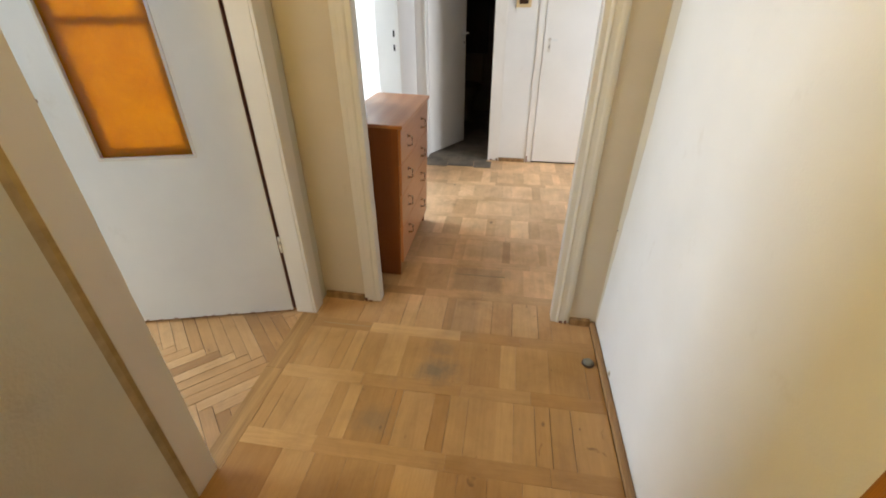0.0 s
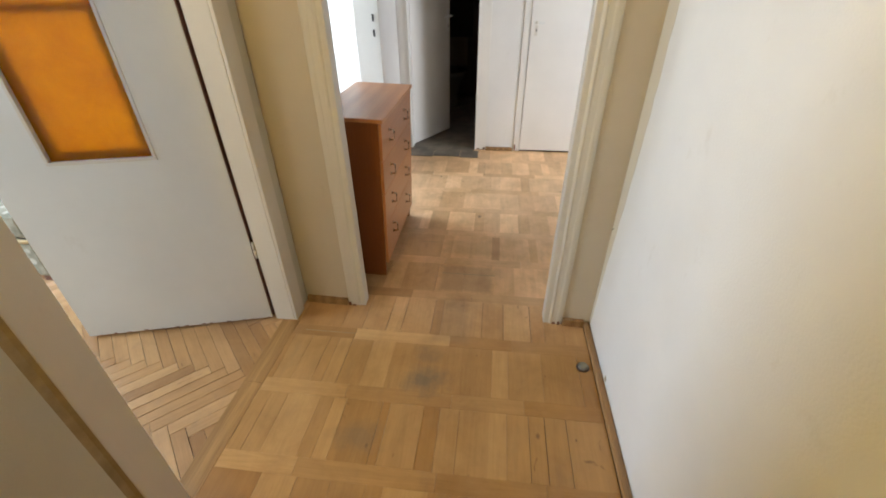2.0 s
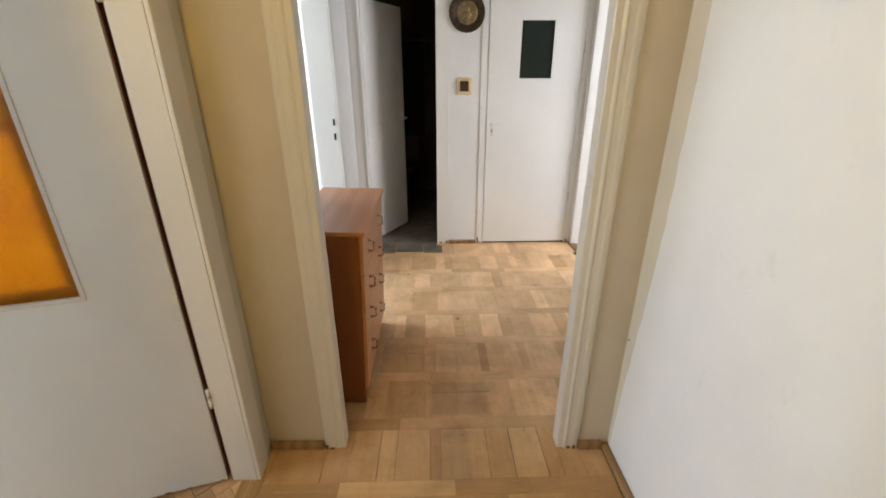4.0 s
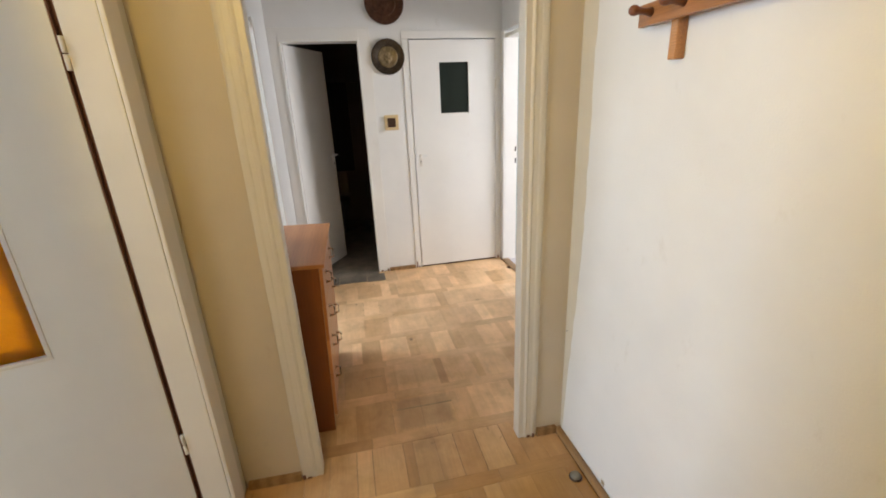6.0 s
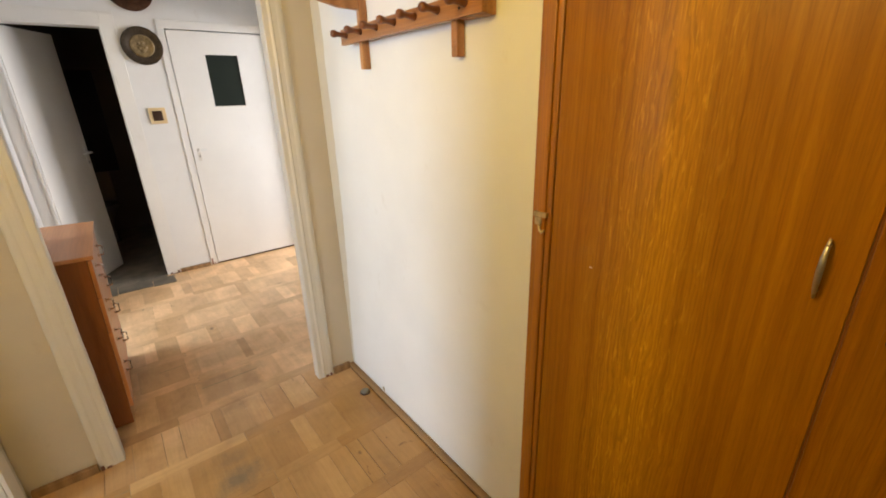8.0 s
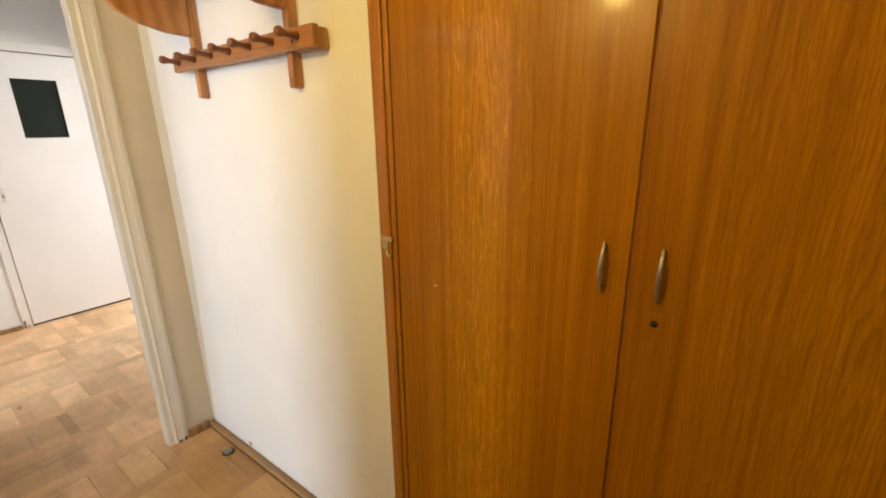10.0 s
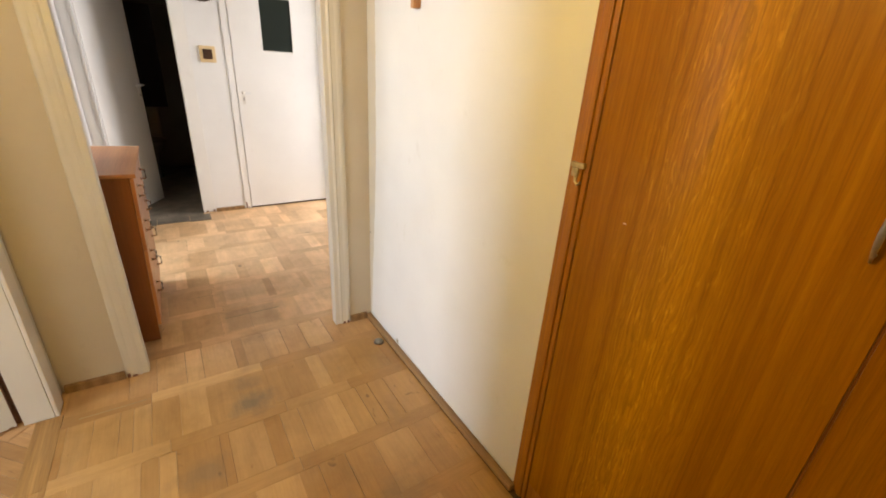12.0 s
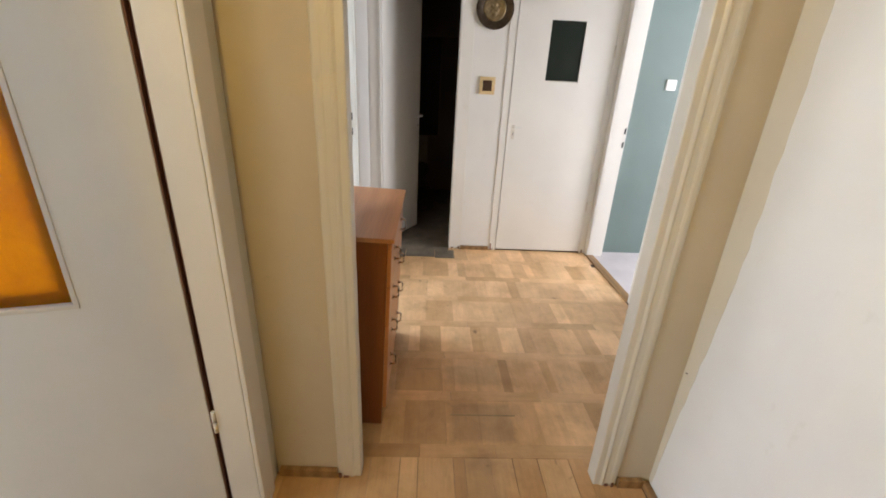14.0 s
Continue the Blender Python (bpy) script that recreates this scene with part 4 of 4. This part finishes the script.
# ---- chest of drawers ----
ch = thing("chest_of_drawers", pose(-0.139, 2.488, 0, 0, 2.0, 0), "reddish-brown laminate chest of four drawers", "chest of drawers")
# local: -x to the wall, y along its front
D, W, CHH = 0.3, 0.7, 0.86
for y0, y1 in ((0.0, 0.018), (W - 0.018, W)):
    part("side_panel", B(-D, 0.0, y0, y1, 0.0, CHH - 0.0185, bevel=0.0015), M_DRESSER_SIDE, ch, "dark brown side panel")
part("top", B(-D - 0.004, 0.026, -0.008, W + 0.008, CHH - 0.018, CHH, bevel=0.003), M_DRESSER, ch, "reddish laminate top board")
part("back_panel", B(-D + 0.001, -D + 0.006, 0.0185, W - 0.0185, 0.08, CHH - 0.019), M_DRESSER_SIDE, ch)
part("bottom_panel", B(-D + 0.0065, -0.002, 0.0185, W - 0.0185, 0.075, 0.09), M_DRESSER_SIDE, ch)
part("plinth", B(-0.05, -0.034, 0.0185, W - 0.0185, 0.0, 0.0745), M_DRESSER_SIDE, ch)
edges = [0.085, 0.312, 0.492, 0.661, 0.838]
for k, (z0, z1) in enumerate(zip(edges, edges[1:])):
    dr = part("drawer_front", B(0.001, 0.016, 0.004, W - 0.004, z0 + 0.002, z1 - 0.002, bevel=0.002), M_DRESSER, ch, "reddish laminate drawer front")
    zc = (0.237, 0.415, 0.574, 0.748)[k]
    for y in (0.14, 0.49):
        bm = bmesh.new()
        add_tube(bm, [(0.0155, y, zc - 0.025), (0.036, y, zc - 0.025), (0.041, y, zc - 0.02), (0.041, y, zc + 0.02), (0.036, y, zc + 0.025), (0.0155, y, zc + 0.025)], 0.0045, 8)
        for s in (-0.025, 0.025):
            add_lathe(bm, [(0.0, 0.001), (0.009, 0.0), (0.009, -0.004), (0.0, -0.0045)], Matrix.Translation((0.0165, y, zc + s)) @ pose(0, 0, 0, 0, -90, 0), 10)
        part("handle", bm, M_HANDLE, dr, "small bow-shaped metal handle")


# ---- things on the far wall ----
def wall_plate(r, z, rim, middle, label):
    p = thing("decorative_plate", Matrix.Translation((0.472, 4.536, z)) @ pose(0, 0, 0, 90, 0, 0), label, "wall plate", "plates on the wall")
    body = add_lathe(bmesh.new(), [(0.0, 0.006), (r * 0.5, 0.006), (r * 0.62, 0.008), (r * 0.7, 0.014), (r * 0.78, 0.017), (r * 0.9, 0.02), (r * 0.97, 0.0225), (r, 0.021), (r, 0.018), (r * 0.7, 0.004), (r * 0.5, 0.0), (0.0, 0.0)], steps=56)
    part("rim", body, rim, p)
    med = add_lathe(bmesh.new(), [(0.0, 0.0085), (r * 0.2, 0.0085), (r * 0.44, 0.009), (r * 0.52, 0.0125), (r * 0.56, 0.0125), (r * 0.6, 0.0082), (r * 0.6, 0.0075), (0.0, 0.0075)], steps=48)
    m = part("medallion", med, middle, p, "rubbed metal centre")
    rel = bmesh.new()
    for dx, dy, rr in ((0.0, 0.0, 0.16), (-0.12, -0.1, 0.13), (0.13, -0.08, 0.12), (0.04, 0.16, 0.12), (0.0, -0.22, 0.16), (-0.15, 0.12, 0.09)):
        add_lathe(rel, [(0.0, 0.0135), (rr * r * 0.6, 0.0125), (rr * r, 0.0086)], Matrix.Translation((dx * r, dy * r, 0)), 12)
    part("relief", rel, middle, m)
    bead = bmesh.new()
    for k in range(36):
        a = 2 * math.pi * k / 36
        add_lathe(bead, [(0.0, 0.025), (0.0035, 0.0235), (0.0045, 0.02)], Matrix.Translation((0.85 * r * math.cos(a), 0.85 * r * math.sin(a), -0.002)), 6)
    part("bead_ring", bead, rim, p)
    return p


wall_plate(0.137, 1.879, M_BRONZE, M_BRASS, "round dark bronze relief plate on the white wall")
wall_plate(0.156, 2.272, M_COPPER, M_COPPER, "round dark copper plate above the bronze one")

sw = thing("light_switch", pose(0.46, 4.537, 1.36), "cream plastic wall switch with a brown rocker", "light switch")
part("plate", B(-0.06, 0.06, -0.013, -0.001, -0.063, 0.063, bevel=0.005), M_PLASTIC, sw)
part("rocker", B(-0.036, 0.034, -0.018, -0.0135, -0.038, 0.038, bevel=0.003), M_BROWNPL, sw, "dark brown rocker")
s2 = thing("light_switch", pose(1.905, 4.56, 1.43), "white plastic switch on the teal wall", "light switch")
part("plate", B(-0.04, 0.04, -0.012, -0.001, -0.04, 0.04, bevel=0.006), M_WHITEPL, s2)
part("rocker", B(-0.022, 0.022, -0.015, -0.0125, -0.028, 0.028, bevel=0.002), M_WHITEPL, s2)

# ---- door stop, plaster damage ----
ds = thing("door_stop", pose(0.833, 1.945, 0.001), "grey rubber door stop on the parquet", "door stop")
part("dome", add_lathe(bmesh.new(), [(0.0, 0.018), (0.012, 0.0175), (0.0175, 0.0155), (0.0205, 0.011), (0.0215, 0.004), (0.022, 0.0)], steps=24), M_RUBBER, ds)
part("base_ring", add_lathe(bmesh.new(), [(0.0215, 0.006), (0.0255, 0.005), (0.027, 0.0), (0.02, 0.0)], steps=24), M_BROWNPL, ds)
bm = bmesh.new()
add_prism(bm, [(0.8985, 1.855), (0.8999, 1.85), (0.8999, 1.872), (0.8987, 1.868)], 0.03, 0.052)
struct("plaster_chip", bm, M_JOINT_AND_SHADE, "chipped plaster above the skirting", "wall damage")

nl = thing("nail", pose(0.9, 2.188, 0.537), "small dark nail in the white wall", "nail")
part("head", add_lathe(bmesh.new(), [(0.0, 0.006), (0.0025, 0.0055), (0.003, 0.004), (0.0012, 0.0035), (0.0012, 0.0005)], pose(0, 0, 0, 0, -90, 0), 10), M_BLACK, nl)

# ---- wall lamp ----
wl = thing("wall_lamp", pose(-0.498, 0.74, 1.93), "small wall lamp with an opal globe", "wall lamp")
part("backplate", add_lathe(bmesh.new(), [(0.0, 0.014), (0.03, 0.013), (0.042, 0.006), (0.044, 0.0005), (0.0, 0.0005)], pose(0, 0, 0, 0, 90, 0), 24), M_BRASS, wl)
bm = bmesh.new()
add_tube(bm, [(0.012, 0, 0), (0.06, 0, -0.012), (0.1, 0, -0.002), (0.1, 0, 0.012)], 0.006)
part("arm", bm, M_BRASS, wl)
o = part("globe", add_lathe(bmesh.new(), [(0.0, 0.128), (0.03, 0.122), (0.05, 0.1), (0.058, 0.07), (0.052, 0.042), (0.035, 0.02), (0.022, 0.012), (0.0, 0.012)], Matrix.Translation((0.1, 0, 0)), 28), M_GLOBE, wl, "glowing warm opal globe")
o.visible_shadow = False

# ---- sofa bed in the left room ----
sb = thing("sofa_bed", pose(-1.9, 2.215, 0), "olive dotted upholstered sofa bed with pale piping", "sofa bed")
part("base", B(-1.55, 0.0, 0.0, 0.55, 0.05, 0.265, bevel=0.02), M_FABRIC, sb)
part("mattress", B(-1.56, 0.005, -0.008, 0.55, 0.285, 0.43, bevel=0.045, seg=3), M_FABRIC, sb)
bm = bmesh.new()
add_tube(bm, [(-1.54, -0.006, 0.276), (-0.8, -0.008, 0.275), (-0.01, -0.006, 0.276), (0.004, 0.02, 0.276), (0.004, 0.53, 0.276)], 0.011, 8)
part("piping", bm, M_PLASTIC, sb, "pale twisted piping")
for x, y in ((-0.07, 0.06), (-1.48, 0.06), (-0.07, 0.49), (-1.48, 0.49)):
    part("foot", B(x - 0.03, x + 0.03, y - 0.03, y + 0.03, 0.0, 0.049), M_RAWWOOD, sb)

# ---- things in the dark bathroom ----
wc = thing("toilet", pose(-0.16, 6.12, 0.002), "white ceramic toilet, coloured dark grey as if in shade", "toilet")
part("bowl", add_lathe(bmesh.new(), [(0.0, 0.0), (0.11, 0.0), (0.1, 0.05), (0.09, 0.15), (0.13, 0.28), (0.18, 0.37), (0.185, 0.4), (0.15, 0.4), (0.1, 0.3), (0.0, 0.22)], Matrix.Diagonal((1, 1.25, 1, 1)), 28), M_CERAMIC_SHADED, wc)
part("seat", add_lathe(bmesh.new(), [(0.12, 0.402), (0.19, 0.402), (0.195, 0.415), (0.18, 0.425), (0.12, 0.42)], Matrix.Diagonal((1, 1.25, 1, 1)), 28), M_CERAMIC_SHADED, wc)
part("tank", B(-0.19, 0.19, 0.26, 0.44, 0.4, 0.78, bevel=0.025), M_CERAMIC_SHADED, wc)
tw = thing("towel", pose(-0.02, 5.75, 0.82), "black towel hanging in the bathroom", "towel")
bm = bmesh.new()
add_box(bm, -0.14, 0.14, -0.012, 0.012, 0.0, 0.95, bevel=0.008)
part("cloth", bm, M_CLOTH, tw)
bm = bmesh.new()
add_tube(bm, [(-0.38, 0, 0.955), (0.58, 0, 0.955)], 0.008)
part("rod", bm, M_BROWNPL, tw)

# ---- parquet strips ----
SW, SL, PERIOD, Y0 = 0.0655, 0.25, 0.316, 1.37 - 0.316 * 8


def strip_mesh(name, w, l, material, h=0.006, ch=0.0003):
    """One floor strip, its long side along y, with eased upper edges."""
    bm = bmesh.new()
    lo = [bm.verts.new((x, y, -h)) for x, y in ((-w / 2, -l / 2), (w / 2, -l / 2), (w / 2, l / 2), (-w / 2, l / 2))]
    mi = [bm.verts.new((v.co.x, v.co.y, -ch)) for v in lo]
    hi = [bm.verts.new((v.co.x * (1 - 2 * ch / w), v.co.y * (1 - 2 * ch / l), 0)) for v in lo]
    bm.faces.new(hi)
    for a, b in ((lo, mi), (mi, hi)):
        for i in range(4):
            bm.faces.new((a[i], a[(i + 1) % 4], b[(i + 1) % 4], b[i]))
    return mesh_of(name, bm, material)


KINDS = {"r": M_PARQUET, "l": M_PARQUET_LIGHT, "m": M_PARQUET_MID, "d": M_PARQUET_DARK}
ME_STRIP = {k: strip_mesh("floor_strip", SW, SL, m) for k, m in KINDS.items()}
ME_BAND = {k: strip_mesh("floor_strip", 0.0654, 0.42, m) for k, m in KINDS.items()}
# rows of strips: where each one ends, in centimetres, and its tone (light, even, dark)
STRIPS, BANDS = {}, {}
STRIPS[7] = "-30d -17.7l -6m 5.9m 11.6m 26.1l 32.9m 43m 54.5m 70l 80m 87.2m"
STRIPS[8] = "-41.6m -34.6l -21.2l -15.8m -10.4l 3.8m 7d 20l 26.2d 33.7l 44.7l 51.3l 59.3m 65.1m 73m 87.2m"
STRIPS[9] = "-45d -37m -28.4m -24m -17.9l -8m 2l 14m 26.2m 32.4m 45.3m 52.1l 66m 81.3m 87.2d"
STRIPS[10] = "-26d -15.9m -4.5m 2.5l 16.4m 21d 31.1m 40m 50.1m 62.7l 69d 78m 87.2m"
STRIPS[11] = "-13.5d -4.1m 14.1m 29d 45.7d 56m 67.3l 79.7l 96m 112l 127m 144.7l"
STRIPS[12] = "-10m 13.3m 19.5d 30m 43.3m 48d 65.6m 70.3d 87.6l 96.5d 110l 125m 144.7l"
STRIPS[13] = "-4.9m 1.2l 13.3m 31.1l 37.4d 48m 60l 67.4d 80m 94.5m 104.1d 120l 144.7m"
STRIPS[14] = "-10l 4.2l 21.8m 28.6l 48.2l 61.1l 72.2m 88.4m 96.5l 115m 130l 144.7m"
STRIPS[15] = "-9.7l 5m 16.7m 30l 40.3m 47.9l 64m 70.7d 85l 100m 118m 130l 144.7m"
BANDS[8] = "-20l 28m 64m 87.2m"
BANDS[9] = "-12l 30m 58l 87.2d"
BANDS[10] = "-18d 26l 54d 87.2m"
BANDS[11] = "3d 34m 75l 144.7m"
BANDS[12] = "17m 60l 100l 144.7m"
BANDS[13] = "15m 45m 105l 144.7m"
BANDS[14] = "30m 70m 110m 144.7l"
BANDS[15] = "26m 77d 144.7m"


def pieces(text, xa):
    """Start, end and tone of each strip in a row."""
    for word in text.split():
        end = float(word[:-1]) / 100
        if end > xa:
            yield xa, end, word[-1]
            xa = end


rng = random.Random(7)
fp = thing("floor", pose(0, 0, 0), "worn honey oak parquet in strips with cross bands", "floor", kind="structure")
rest = []


def lay(me, w, l, x, y, turn, sx=1.0, sy=1.0):
    """One strip at its place; strips far from the walked stretch are joined."""
    m = Matrix.Translation((x, y, rng.uniform(-0.0003, 0.0002))) @ pose(0, 0, 0, rng.uniform(-0.05, 0.05), rng.uniform(-0.12, 0.12), turn) @ Matrix.Diagonal((sx, sy, 1, 1))
    if 1.0 < y < 3.95:
        ob = new("floor_strip", me)
        ob.parent = fp
        ob.matrix_world = m
    else:
        rest.append((m, w, l))


for row in range(19):
    yb = Y0 + row * PERIOD
    xa, xb = -0.4735, (0.872 if yb + 0.1 < 2.2 else 1.447)
    # cross band
    row_band = list(pieces(BANDS.get(row, ""), xa))
    x = xa - rng.uniform(0.0, 0.3)
    while not row_band or row_band[-1][1] < xb - 0.001:
        a, b = max(x, xa), min(x + 0.42, xb)
        x += 0.42
        if b - a > 0.03:
            row_band.append((a, b, "r"))
        if x >= xb:
            break
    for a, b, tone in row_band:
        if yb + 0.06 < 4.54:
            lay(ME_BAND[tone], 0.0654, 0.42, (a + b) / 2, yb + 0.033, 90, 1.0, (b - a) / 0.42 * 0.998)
    # strips across the block
    yl, yh = yb + 0.0655, min(yb + PERIOD, 4.536)
    if yh - yl < 0.04:
        continue
    row_strips = list(pieces(STRIPS.get(row, ""), xa))
    x = xa - rng.uniform(0, 0.03)
    while not row_strips or row not in STRIPS:
        wide = rng.choice((0.05, 0.062, 0.066, 0.07, 0.078, 0.09, 0.105) if yb < 2.2 else (0.06, 0.075, 0.09, 0.11, 0.14))
        a, b = max(x, xa), min(x + wide, xb)
        x += wide
        if b - a > 0.008:
            row_strips.append((a, b, "r" if yb < 2.2 else rng.choice("rmml")))
        if x >= xb:
            break
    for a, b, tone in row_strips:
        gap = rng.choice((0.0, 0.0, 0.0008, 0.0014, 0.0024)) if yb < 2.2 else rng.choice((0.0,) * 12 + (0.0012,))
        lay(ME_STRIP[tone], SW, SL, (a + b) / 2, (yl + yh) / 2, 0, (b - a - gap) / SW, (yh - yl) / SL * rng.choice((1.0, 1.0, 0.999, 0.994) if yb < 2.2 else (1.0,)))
bm = bmesh.new()
for m, w, l in rest:
    w2, l2 = w / 2, l / 2
    for pts in ([(-w2, -l2), (w2, -l2), (w2, l2), (-w2, l2)],):
        hi = [bm.verts.new(m @ Vector((x, y, 0))) for x, y in pts]
        lo = [bm.verts.new(m @ Vector((x, y, -0.006))) for x, y in pts]
        bm.faces.new(hi)
        for i in range(4):
            bm.faces.new((lo[i], lo[(i + 1) % 4], hi[(i + 1) % 4], hi[i]))
o = part("floor_strip_rest", bm, M_PARQUET, fp)
tagged(o, kind="stuff")

# joints that have opened
for x0, x1, y, w in ((0.165, 0.455, 2.546, 0.006), (0.0, 0.12, 2.862, 0.003), (-0.42, -0.18, 2.035, 0.003)):
    part("open_joint", B(x0, x1, y - w / 2, y + w / 2, -0.003, 0.0006), M_JOINT_AND_SHADE, fp, "dark opened joint between strips")

# border strip at the left doorway
for y0, y1 in ((1.266, 1.718), (1.7195, 2.09)):
    ob = part("border_board", B(-0.5575, -0.4745, y0, y1, -0.005, 0.0005, bevel=0.0008), M_BORDER, fp)

for y0, y1 in ((0.9, 1.265), (2.0915, 2.236)):
    part("border_strip", B(-0.4985, -0.474, y0, y1, -0.005, 0.0, bevel=0.001), M_PARQUET, fp)

# ---- herringbone floor of the left room ----
HW, HL = 0.052, 0.4
ME_HERR = strip_mesh("floor_block", HW - 0.0015, HL - 0.0018, M_HERRING, 0.006, 0.0003)
fh = thing("floor_left_room", pose(0, 0, 0), "pale oak herringbone parquet with dark joints", "floor", kind="structure")
ang = radians(45)
u, v = Vector((math.cos(ang), math.sin(ang))), Vector((math.sin(ang), -math.cos(ang)))
org = Vector((-1.18, 1.497))
hrest = []
for i in range(-110, 110):
    for j in range(-16, 17):
        # two families of blocks that step across the room
        base = org + (u + v) * (i * HW) + (u - v) * (j * HL)
        for turn, c in ((math.degrees(ang) - 90, base + u * (HL / 2) + v * (HW / 2)), (math.degrees(ang), base + v * (HW + HL / 2) + u * (HW / 2))):
            if not (-4.0 < c.x < -0.38 and -0.94 < c.y < 2.74):
                continue
            if c.x > -0.59 and not 1.1 < c.y < 2.25:
                continue
            m = Matrix.Translation((c.x, c.y, -0.001 + rng.uniform(-0.0003, 0.0002))) @ pose(0, 0, 0, 0, 0, turn) @ Matrix.Diagonal((rng.choice((1.0, 1.0, 0.985, 0.965)), 1, 1, 1))
            if -2.3 < c.x and 1.0 < c.y < 2.3:
                ob = new("floor_block", ME_HERR)
                ob.parent = fh
                ob.matrix_world = m
            else:
                hrest.append(m)
bm = bmesh.new()
for m in hrest:
    hi = [bm.verts.new(m @ Vector((x, y, 0))) for x, y in ((-HW / 2, -HL / 2), (HW / 2, -HL / 2), (HW / 2, HL / 2), (-HW / 2, HL / 2))]
    bm.faces.new(hi)
o = part("floor_block_rest", bm, M_HERRING, fh)
tagged(o, kind="stuff")
